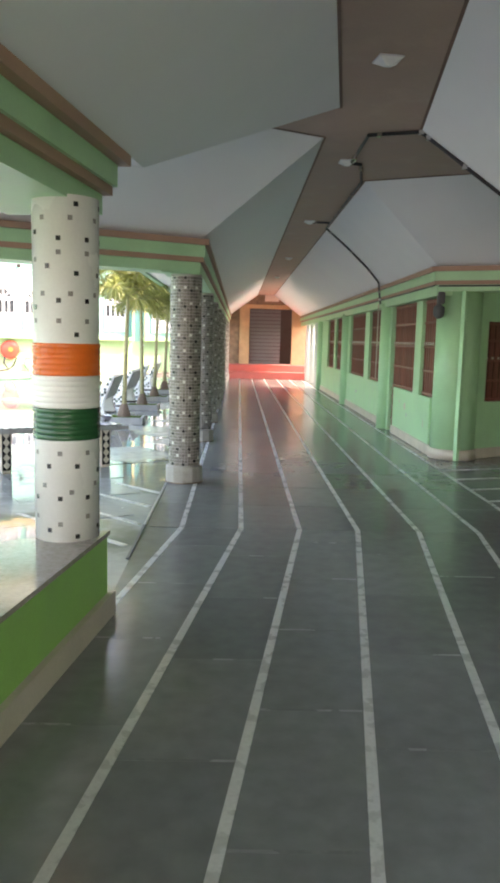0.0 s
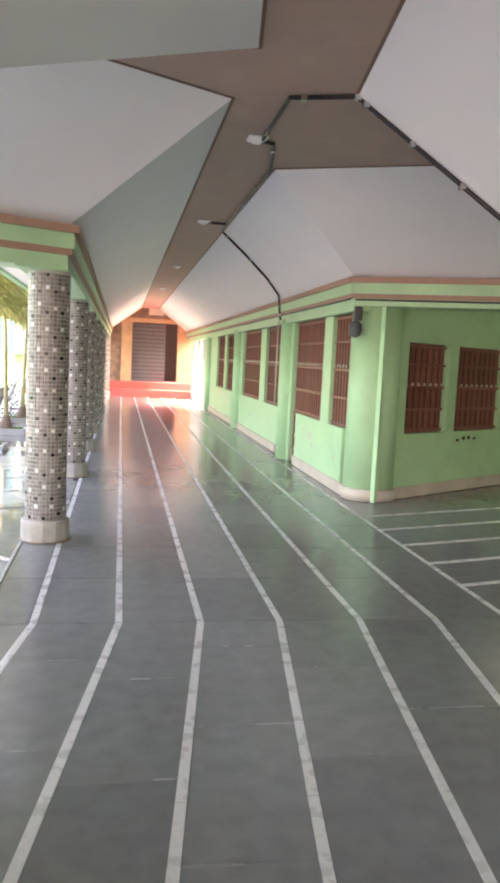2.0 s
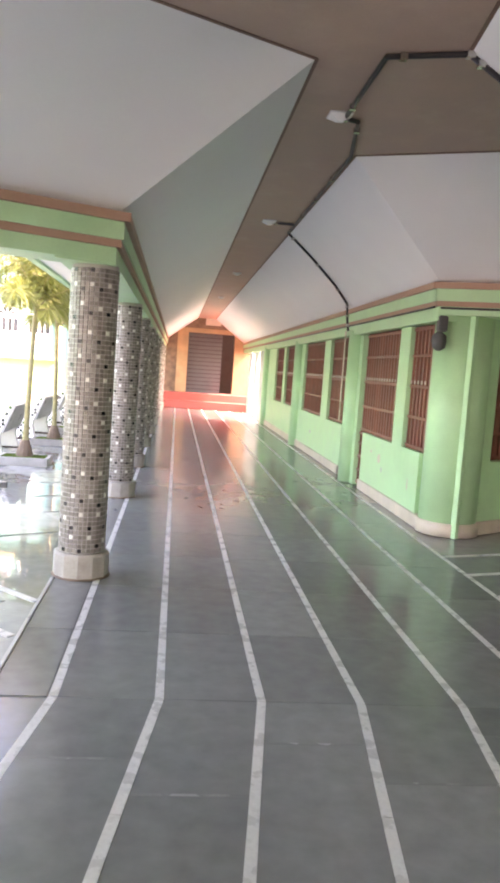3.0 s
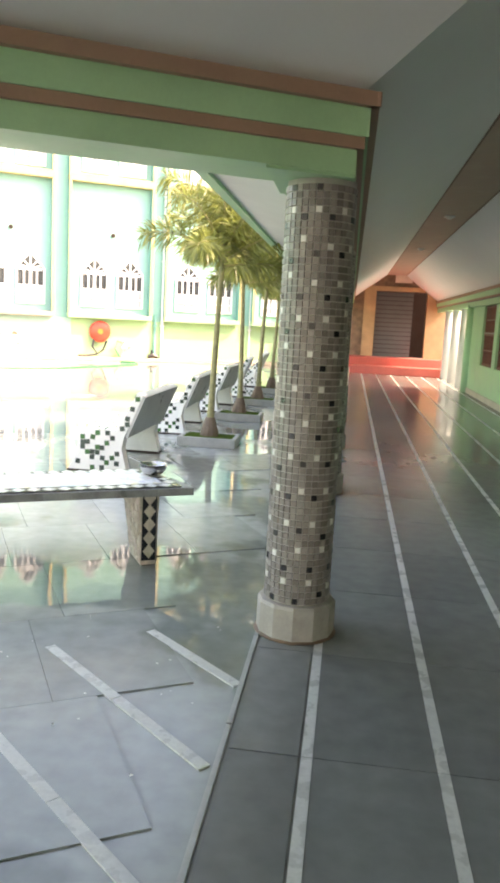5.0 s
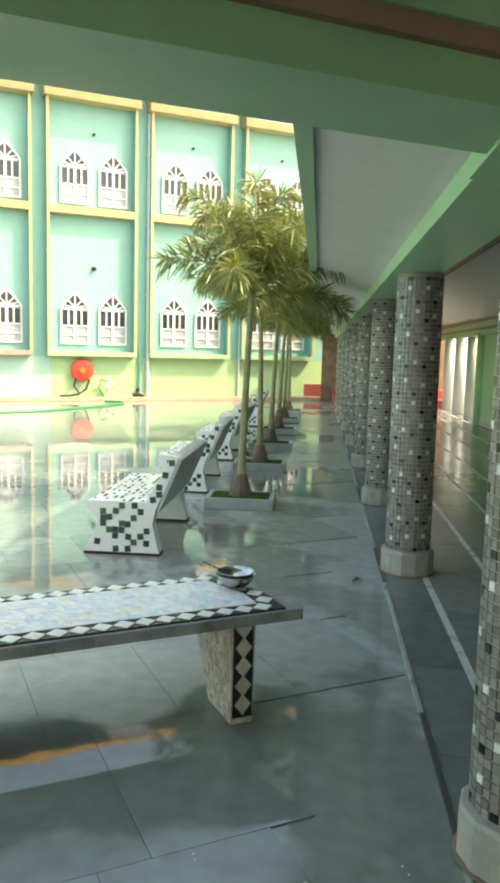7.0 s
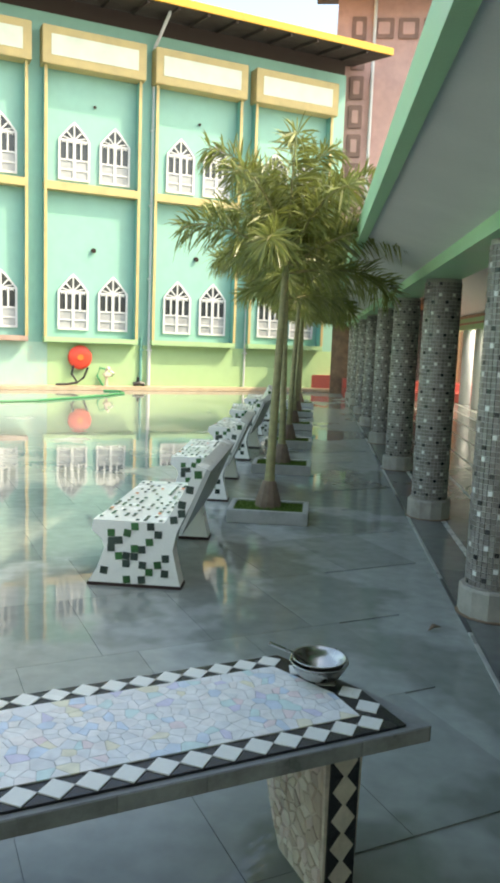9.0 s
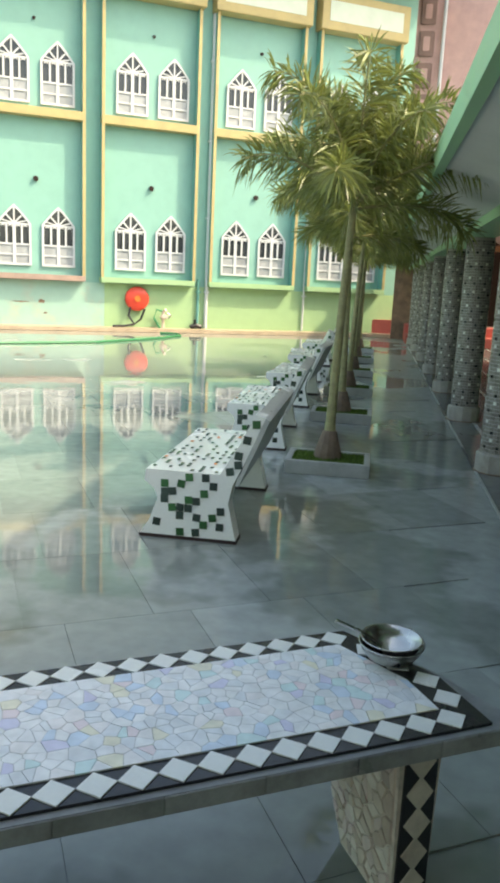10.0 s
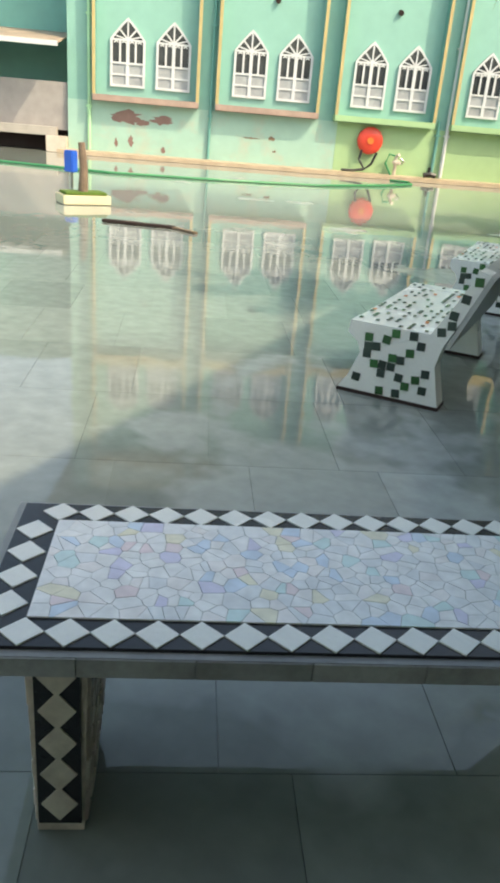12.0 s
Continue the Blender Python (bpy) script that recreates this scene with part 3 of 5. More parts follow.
bp = thing("banded_pillar", pose(-0.90, 4.0, 0.485), "white round pillar with orange, white and green bands and scattered dark tiles", "pillar")
part("shaft", lathe(B(), [(0.168, 0), (0.168, 1.75)], 40), WHITE_TILE, bp)
for nm, z0, z1, m in (("orange_band", 0.86, 1.025, ORANGE), ("white_band", 0.695, 0.86, WHITE_TILE), ("green_band", 0.53, 0.695, DGREEN)):
    prof = []
    k = 6
    for i in range(k):
        a, b = z0 + (z1 - z0) * i / k, z0 + (z1 - z0) * (i + 1) / k
        prof += [(0.171, a + 0.001), (0.174, a + 0.006), (0.174, b - 0.006), (0.171, b - 0.001)]
    part(nm, lathe(B(), prof, 40), m, bp)
me_b, me_g = tile_mesh(), tile_mesh()
me_b.materials.append(BLACK)
me_g.materials.append(GREY_TILE)
for (r, c), kind in scatter(52, 36, 5, 5, 4).items():
    z = 0.03 + r * 0.0335
    if z < 0.51 or 1.045 < z < 1.73:
        piece("tile", me_b if kind == 1 else me_g, bp, pose(0, 0, z, 0, 0, c * 10) @ Matrix.Diagonal((1.012, 0.86, 0.86, 1)))

# ---- things: bench table of broken tiles ----
TD = 29.8
table = thing("mosaic_table", Matrix.Translation((-2.005, 8.73, 0)) @ Matrix.Rotation(radians(TD), 4, "Z"),
              "low stone bench table with broken-tile mosaic top and black-and-white diamond border", "table")
TA, TB, TW, TZ = -0.82, 0.715, 0.57, 0.505

def chamfered(o):
    return [(TA - o, -o), (TB + o, -o), (TB + o, 0.24), (TB - 0.13, TW + o), (TA - o, TW + o)]


part("top_slab", prism(B(), [(TA - 0.02, -0.02), (TB + 0.075, -0.02), (TB + 0.07, 0.05), (TB + 0.02, 0.25), (TB - 0.12, TW + 0.02), (TA - 0.02, TW + 0.02)], TZ - 0.06, TZ - 0.012), mat("grey_slab_edge", (0.24, 0.25, 0.25), 0.4, vary=0.3, scale=6), table, "grey stone slab edge")
part("border_bed", prism(B(), chamfered(0.0), TZ - 0.012, TZ - 0.004), BLACK, table, "black border tiles")
bed = [(TA + 0.095, 0.088), (TB - 0.10, 0.088), (TB - 0.10, 0.24), (TB - 0.19, TW - 0.088), (TA + 0.095, TW - 0.088)]
part("mosaic_bed", prism(B(), bed, TZ - 0.004, TZ - 0.0025), mat("table_grout", (0.40, 0.40, 0.40), 0.8), table, "grey grout")
dm = bpy.data.meshes.new("diamond_tile")
b = B()
prism(b, [(0.0445, 0), (0, 0.0435), (-0.0445, 0), (0, -0.0435)], 0, 0.0035)
b.to_mesh(dm)
b.free()
dm.materials.append(WHITE_TILE)
worn_dm = dm.copy()
worn_dm.materials[0] = mat("worn_cream_tile", (0.56, 0.50, 0.42), 0.5, vary=0.2, scale=20, stain=(0.3, 0.24, 0.18), stain_amount=0.5, stain_scale=9)
k = 16
for i in range(k):
    x = TA + 0.05 + (TB - TA - 0.1) * (i + 0.5) / k
    piece("diamond_tile", dm, table, pose(x, 0.043, TZ - 0.004))
    if i < k - 1:
        piece("diamond_tile", dm, table, pose(x, TW - 0.043, TZ - 0.004))
for i in range(4):
    piece("diamond_tile", dm, table, pose(TA + 0.046, 0.135 + i * 0.1, TZ - 0.004, 0, 0, 90))
    piece("diamond_tile", dm, table, pose(TB - 0.046 - (0, 0.0, 0.035, 0.075)[i], 0.13 + i * 0.1, TZ - 0.004, 0, 0, 90 + (0, 0, 20, 20)[i]))
PASTEL_STOPS = [(0, (0.88, 0.88, 0.88)), (0.42, (0.80, 0.82, 0.84)), (0.62, (0.88, 0.85, 0.84)), (0.72, (0.66, 0.76, 0.88)), (0.80, (0.86, 0.74, 0.76)), (0.86, (0.66, 0.82, 0.82)), (0.91, (0.86, 0.82, 0.66)), (0.95, (0.72, 0.70, 0.86))]
PASTEL_PIECE = choice_mat("broken_tile_piece", PASTEL_STOPS, 0.22, "object")
PASTEL_REST = choice_mat("broken_tile_rest", PASTEL_STOPS, 0.22)


def clip_half(poly, px, py, nx, ny):
    """The part of a polygon on the far side of the normal from (px, py)."""
    out = []
    for (x0, y0), (x1, y1) in zip(poly, poly[1:] + poly[:1]):
        d0, d1 = (x0 - px) * nx + (y0 - py) * ny, (x1 - px) * nx + (y1 - py) * ny
        if d0 <= 0:
            out.append((x0, y0))
        if d0 * d1 < 0:
            t = d0 / (d0 - d1)
            out.append((x0 + (x1 - x0) * t, y0 + (y1 - y0) * t))
    return out


def shards(outline, step_x, step_y, gap, seed):
    """A convex outline broken into irregular shards, each drawn in from its neighbours by half the gap."""
    rn = random.Random(seed)
    x0, y0 = min(p[0] for p in outline), min(p[1] for p in outline)
    cx, cy = round((max(p[0] for p in outline) - x0) / step_x), round((max(p[1] for p in outline) - y0) / step_y)
    seeds = {(i, j): (x0 + (i + 0.5 + rn.uniform(-0.47, 0.47)) * step_x, y0 + (j + 0.5 + rn.uniform(-0.47, 0.47)) * step_y) for i in range(cx) for j in range(cy) if rn.random() > 0.27}
    cells = []
    for (i, j), (sx, sy) in seeds.items():
        poly = list(outline)
        for di in (-3, -2, -1, 0, 1, 2, 3):
            for dj in (-3, -2, -1, 0, 1, 2, 3):
                o = seeds.get((i + di, j + dj))
                if o is None or (di, dj) == (0, 0) or len(poly) < 3:
                    continue
                d = math.hypot(o[0] - sx, o[1] - sy)
                nx, ny = (o[0] - sx) / d, (o[1] - sy) / d
                poly = clip_half(poly, (o[0] + sx) / 2 - nx * gap / 2, (o[1] + sy) / 2 - ny * gap / 2, nx, ny)
        if len(poly) > 2:
            cells.append(poly)
    return cells


rnd, laid, rest = random.Random(11), 0, B()
for poly in shards([(x + (0.002 if x < 0 else -0.002), y) for x, y in bed], 0.0275, 0.036, 0.0013, 11):
    laid += 1
    if laid > 300:
        prism(rest, poly, TZ - 0.0025, TZ + 0.0006 + rnd.uniform(0, 0.0006))
        continue
    cx, cy = sum(p[0] for p in poly) / len(poly), sum(p[1] for p in poly) / len(poly)
    o = part("mosaic_piece", prism(B(), [(x - cx, y - cy) for x, y in poly], 0, 0.003 + rnd.uniform(0, 0.0008)), PASTEL_PIECE, table)
    o.location = (cx, cy, TZ - 0.0025)
tagged(part("mosaic_rest", rest, PASTEL_REST, table), kind="stuff")
edge_tile = mat("slab_edge_tile", (0.30, 0.31, 0.31), 0.35, vary=0.35, scale=7, obj=0.18, stain=(0.16, 0.13, 0.11), stain_amount=0.5, stain_scale=6)
for i in range(7):
    x0, x1 = TA - 0.02 + 0.232 * i, TA - 0.02 + 0.232 * (i + 1) - 0.0025
    part("edge_tile", box(B(), x0, -0.0245, TZ - 0.058, min(x1, TB + 0.073), -0.0205, TZ - 0.013, bevel=0.0012), edge_tile, table, "grey stone edge tile")
CHIPS = choice_mat("stone_chips", [(0, (0.62, 0.52, 0.44)), (0.3, (0.70, 0.62, 0.55)), (0.55, (0.52, 0.41, 0.34)), (0.75, (0.66, 0.54, 0.50)), (0.9, (0.44, 0.36, 0.31))], 0.55)
for x in (-0.70, 0.46):
    b = B()
    lo = [b.verts.new(p) for p in ((x, 0.0, 0), (x + 0.10, 0.0, 0), (x + 0.10, 0.27, 0), (x, 0.27, 0))]
    hi = [b.verts.new(p) for p in ((x - 0.01, 0.0, TZ - 0.06), (x + 0.11, 0.0, TZ - 0.06), (x + 0.11, 0.50, TZ - 0.06), (x - 0.01, 0.50, TZ - 0.06))]
    b.faces.new(lo[::-1]), b.faces.new(hi)
    for i in range(4):
        b.faces.new((lo[i], lo[(i + 1) % 4], hi[(i + 1) % 4], hi[i]))
    leg = part("leg", b, mat("leg_mosaic", (0.58, 0.50, 0.43), 0.6, vary=0.35, scale=22, bump=0.6, bump_scale=45), table, "leg clad in broken stone with a diamond front")
    for xs, sign in ((x, -1), (x + 0.10, 1)):
        b = B()
        for poly in shards([(0.012, 0.012), (0.262, 0.012), (0.485, TZ - 0.066), (0.012, TZ - 0.066)], 0.03, 0.034, 0.003, 5):
            rise = random.Random(round(poly[0][0] * 9999)).uniform(0.004, 0.009)
            lean = lambda z: xs + sign * 0.01 * z / (TZ - 0.06)
            inner = [b.verts.new((lean(z), y, z)) for y, z in poly]
            my, mz = sum(p[0] for p in poly) / len(poly), sum(p[1] for p in poly) / len(poly)
            outer = [b.verts.new((lean(z) + sign * rise, my + (y - my) * 0.88, mz + (z - mz) * 0.88)) for y, z in poly]
            b.faces.new(outer)
            for i in range(len(poly)):
                j = (i + 1) % len(poly)
                b.faces.new((inner[i], inner[j], outer[j], outer[i]))
        tagged(part("stone_cladding", b, CHIPS, leg, "rough cream and pink stone chips"), kind="stuff")
    part("leg_front", box(B(), x + 0.004, -0.008, 0.03, x + 0.096, -0.001, TZ - 0.062), BLACK, leg, "black tiles")
    for i in range(5):
        o = piece("diamond_tile", worn_dm, leg, pose(x + 0.05, -0.008, 0.09 + i * 0.086, 90, 0, 0) @ Matrix.Diagonal((0.86, 1.1, 1, 1)))

# ---- things: steel bowls on the table ----
tm = Matrix.Translation((-2.005, 8.73, 0)) @ Matrix.Rotation(radians(TD), 4, "Z")
bowl = thing("steel_bowl", tm @ Matrix.Translation((0.62, 0.345, TZ + 0.001)), "two nested steel bowls with a spoon on the mosaic table", "bowl")
for nm, z, sc in (("outer_bowl", 0.0, 1.0), ("inner_bowl", 0.013, 0.93)):
    prof = [(0.045, 0), (0.085, 0.02), (0.108, 0.05), (0.115, 0.07), (0.120, 0.072), (0.120, 0.075), (0.112, 0.073), (0.103, 0.05), (0.08, 0.024), (0.02, 0.012)]
    part(nm, lathe(B(), [(r * sc * 0.80, z + h * 0.85) for r, h in prof], 32), STEEL, bowl)
part("spoon", tube(B(), [(-0.02, 0.02, 0.045), (-0.08, 0.04, 0.085), (-0.15, 0.07, 0.115)], [0.009, 0.006, 0.007], 6), STEEL, bowl)

# ---- things: tiled benches ----
PROFILE = [(-0.30, 0.02), (0.30, 0.02), (0.275, 0.12), (0.245, 0.25), (0.27, 0.37), (0.34, 0.52), (0.45, 0.79), (0.39, 0.81), (0.30, 0.62), (0.19, 0.43), (-0.27, 0.43), (-0.28, 0.36), (-0.215, 0.31), (-0.195, 0.25), (-0.245, 0.11)]
def extrude_profile(pts, y0, y1):
    b = B()
    a = [b.verts.new((x, y0, z)) for x, z in pts]
    c = [b.verts.new((x, y1, z)) for x, z in pts]
    b.faces.new(a), b.faces.new(c[::-1])
    for i in range(len(pts)):
        b.faces.new((a[i], a[(i + 1) % len(pts)], c[(i + 1) % len(pts)], c[i]))
    return b


def inside(x, z, pts):
    hit = False
    for (x0, z0), (x1, z1) in zip(pts, pts[1:] + pts[:1]):
        if (z0 > z) != (z1 > z) and x < (x1 - x0) * (z - z0) / (z1 - z0) + x0:
            hit = not hit
    return hit


sq = bpy.data.meshes.new("square_tile")
b = box(B(), -0.024, -0.003, -0.024, 0.024, 0.0, 0.024)
b.to_mesh(sq)
b.free()
sq.materials.append(GREEN_TILE)
sq2 = sq.copy()
sq2.materials[0] = DARK_TILE
sq3 = sq.copy()
sq3.materials[0] = ORANGE_TILE
BL = 1.40
bench = thing("tiled_bench", pose(-2.79, 11.60, 0), "white tiled bench with green tile bits and grey marble back", "bench", "courtyard benches")
part("end_support", extrude_profile(PROFILE, 0, 0.14), WHITE_TILE, bench, "white end clad in broken tiles")
part("end_support", extrude_profile(PROFILE, BL - 0.14, BL), WHITE_TILE, bench, "white end clad in broken tiles")
part("seat", extrude_profile([(-0.265, 0.35), (0.20, 0.35), (0.20, 0.426), (-0.265, 0.426)], 0.14, BL - 0.14), WHITE_TILE, bench, "white tiled seat")
part("backrest", extrude_profile([(0.20, 0.40), (0.285, 0.40), (0.447, 0.785), (0.39, 0.805)], 0.14, BL - 0.14), PALE, bench, "grey marble back")
part("back_slab", extrude_profile([(0.283, 0.37), (0.303, 0.36), (0.475, 0.775), (0.450, 0.79)], 0.0, BL), PALE, bench, "veined grey marble slab")
for y in (-0.006, BL - 0.146):
    part("foot", box(B(), -0.306, y, 0, 0.306, y + 0.152, 0.02), DARK, bench, "dark worn foot")
rnd = random.Random(3)
for i in range(15):
    for j in range(17):
        x, z = -0.30 + j * 0.05, 0.05 + i * 0.05
        if rnd.random() < (0.58 if (i + j) % 2 else 0.20) and all(inside(x + dx, z + dz, PROFILE) for dx in (-0.02, 0.02) for dz in (-0.02, 0.02)):
            piece("square_tile", sq if rnd.random() < 0.4 else sq2, bench, pose(x + rnd.uniform(-0.004, 0.004), -0.001, z + rnd.uniform(-0.004, 0.004), 0, rnd.uniform(-9, 9), 0))
for i in range(9):
    for j in range(26):
        r = rnd.random()
        if r < 0.34:
            piece("square_tile", sq3 if r < 0.03 else sq if r > 0.24 else sq2, bench, pose(-0.24 + i * 0.05, 0.04 + j * 0.052, 0.4325, -90, 0, rnd.uniform(-10, 10)) @ Matrix.Diagonal((0.42, 1, 0.75, 1)))
for k in range(1, 5):
    copy_thing(bench, pose(-2.79 - 0.02 * k, 11.60 + 2.75 * k, 0, 0, 0, (0, 1.2, -2, 4, 1)[k]))

# ---- things: palms in low planters ----
def planter(m):
    p = thing("planter", m, "low pale square stone kerb planter filled with grass", "planter", "palm planters")
    b = B()
    box(b, -0.36, -0.26, 0, 0.36, -0.21, 0.115, bevel=0.006)
    box(b, -0.36, 0.21, 0, 0.36, 0.26, 0.115, bevel=0.006)
    box(b, -0.36, -0.209, 0, -0.31, 0.209, 0.115, bevel=0.006)
    box(b, 0.31, -0.209, 0, 0.36, 0.209, 0.115, bevel=0.006)
    part("kerb", b, PALE, p, "pale stone kerb")
    part("soil", box(B(), -0.31, -0.21, 0, 0.31, 0.21, 0.10), GRASS, p, "mossy turf")
    rn = random.Random(2)
    verts, faces = [], []
    for i in range(1400):
        x, y, a, h = rn.uniform(-0.3, 0.3), rn.uniform(-0.2, 0.2), rn.uniform(0, 6.28), rn.uniform(0.012, 0.03)
        c, s2, k = math.cos(a) * 0.006, math.sin(a) * 0.006, len(verts)
        verts += [(x - c, y - s2, 0.1), (x + c, y + s2, 0.1), (x + rn.uniform(-0.012, 0.012), y + rn.uniform(-0.012, 0.012), 0.1 + h)]
        faces.append((k, k + 1, k + 2))
    me = bpy.data.meshes.new("grass")
    me.from_pydata(verts, [], faces)
    me.materials.append(GRASS)
    g = tagged(new("grass", me), kind="stuff")
    g.parent = p
    return p


def palm(m, seed, height):
    rn = random.Random(seed)
    p = thing("foxtail_palm", m, "young foxtail palm with a slim green trunk and bushy drooping fronds", "palm tree", "courtyard palms")
    lean = rn.uniform(-0.06, 0.1)
    axis = lambda z: Vector((lean * (z / height) ** 1.5, 0.02 * math.sin(z * 2), z))
    zs = [0.1 + (height - 0.1) * i / 14 for i in range(15)]
    part("trunk", tube(B(), [axis(z) for z in zs], [0.043 - 0.014 * (z / height) + (0.05 * math.exp(-(z - 0.1) / 0.12)) for z in zs], 12), TRUNK, p)
    part("root_flare", tube(B(), [(0, 0, 0.09), (0, 0, 0.16), (0.002, 0, 0.26), (0.004, 0, 0.34)], [0.125, 0.115, 0.085, 0.06], 12), TRUNK_BASE, p, "brown fibrous trunk base")
    top = axis(height)
    verts, faces = [], []
    rachis = B()
    for f in range(17):
        az = f * 2.39996 + rn.uniform(-0.25, 0.25)
        up = 1.5 - 0.075 * f + rn.uniform(-0.12, 0.12)
        length = rn.uniform(0.95, 1.2) * (0.85 if f < 2 else 1.0)
        pts, pt, el = [], top - Vector((0, 0, 0.014 * f)), up
        for i in range(17):
            pts.append(pt.copy())
            d = Vector((math.cos(az) * math.cos(el), math.sin(az) * math.cos(el), math.sin(el)))
            pt = pt + d * (length / 16)
            el -= (0.02 + 0.15 * (i / 16) ** 1.5) * (0.85 if f > 9 else 1.15)
        tube(rachis, pts, [0.013 - 0.0006 * i for i in range(17)], 5)
        for i in range(3, 17):
            d = (pts[i] - pts[i - 1]).normalized()
            u = d.cross(Vector((0, 0, 1))).normalized()
            w = u.cross(d)
            taper = math.sin(math.pi * min(1.0, (i - 1) / 16 * 0.72 + 0.2))
            for j in range(17):
                a = rn.uniform(0, 6.283)
                out = (math.cos(a) * u + math.sin(a) * w * 0.95) * 0.95 + d * rn.uniform(0.35, 0.8)
                out.normalize()
                ll = rn.uniform(0.24, 0.33) * (0.5 + 0.5 * taper)
                base = pts[i - 1].lerp(pts[i], rn.random())
                side = out.cross(Vector((rn.uniform(-1, 1), rn.uniform(-1, 1), rn.uniform(-0.5, 0.5)))).normalized() * rn.uniform(0.006, 0.0105)
                sag = rn.uniform(0.03, 0.09)
                low, mid = base + out * ll * 0.3, base + out * ll * 0.68 - Vector((0, 0, sag * 0.35))
                tip = base + out * ll - Vector((0, 0, sag))
                k = len(verts)
                verts += [tuple(base), tuple(low + side), tuple(low - side), tuple(mid + side * 0.8), tuple(mid - side * 0.8), tuple(tip)]
                faces += [(k, k + 1, k + 2), (k + 1, k + 3, k + 4, k + 2), (k + 3, k + 5, k + 4)]
    part("fronds", rachis, TRUNK, p, "arching green frond stems")
    me = bpy.data.meshes.new("crown")
    me.from_pydata(verts, [], faces)
    me.materials.append(LEAF)
    lf = tagged(new("crown", me), kind="stuff")
    lf.parent = p
    return p


for k, y in enumerate((13.76, 16.36, 18.75, 21.3, 23.9, 26.5)):
    planter(pose(-2.06, y, 0))
    palm(pose(-2.07, y + 0.03, 0), 20 + k, (2.42, 2.35, 2.45, 2.3, 2.4, 2.35)[k])

# ---- the building across the courtyard ----
fm = Matrix.Translation((-9, 29.54, 0)) @ Matrix.Rotation(radians(29.7), 4, "Z")
hall = thing("courtyard_building", fm, "two-storey aqua building with pointed white windows in yellow-edged bays", "building")
UL, UR = -8.2, 9.05
part("wall", box(B(), UL, 0.0, 0.0, UR, 0.4, 10.6), AQUA, hall, "aqua painted wall")
part("side_wall", box(B(), UL, 0.4, 0, UL + 0.3, 9, 10.6), AQUA_DEEP_SHADED, hall)
part("side_wall", box(B(), UR - 0.3, 0.4, 0, UR, 9, 10.6), AQUA_DEEP_SHADED, hall)
part("dado", box(B(), -0.8, -0.03, 0.0, UR, -0.003, 1.37), LIME, hall, "pale lime painted dado")
part("dado", box(B(), UL, -0.025, 0.0, -0.803, -0.003, 1.37), mat("pale_aqua_paint", (0.34, 0.53, 0.45), 0.6, vary=0.06, stain=(0.55, 0.4, 0.3), stain_amount=0.35, stain_scale=1.8), hall, "peeling pale aqua dado")
part("apron", box(B(), UL - 0.2, -0.75, 0, UR + 0.6, -0.03, 0.10), mat("tan_apron", (0.50, 0.38, 0.27), 0.6, vary=0.2), hall, "tan cement apron")


def arch(w, spring, tip, inset=0.0):
    """The outline of a pointed window, from the sill's middle."""
    h = w / 2 - inset
    pts = [(-h, inset), (h, inset), (h, spring)]
    for i in range(1, 5):
        t = i / 5
        pts.append((h * (1 - t) ** 0.9, spring + (tip - inset * 1.3 - spring) * t ** 0.98))
    pts.append((0, tip - inset * 1.3))
    for i in range(4, 0, -1):
        t = i / 5
        pts.append((-h * (1 - t) ** 0.9, spring + (tip - inset * 1.3 - spring) * t ** 0.98))
    pts.append((-h, spring))
    return pts


def flat_bar(b, p, q, w, y0, y1):
    p, q = Vector(p), Vector(q)
    d = (q - p).normalized()
    n = Vector((-d.y, d.x)) * w / 2
    a = [b.verts.new((v.x, y0, v.y)) for v in (p + n, q + n, q - n, p - n)]
    c = [b.verts.new((v.x, y1, v.y)) for v in (p + n, q + n, q - n, p - n)]
    b.faces.new(a), b.faces.new(c[::-1])
    for i in range(4):
        b.faces.new((a[i], a[(i + 1) % 4], c[(i + 1) % 4], c[i]))


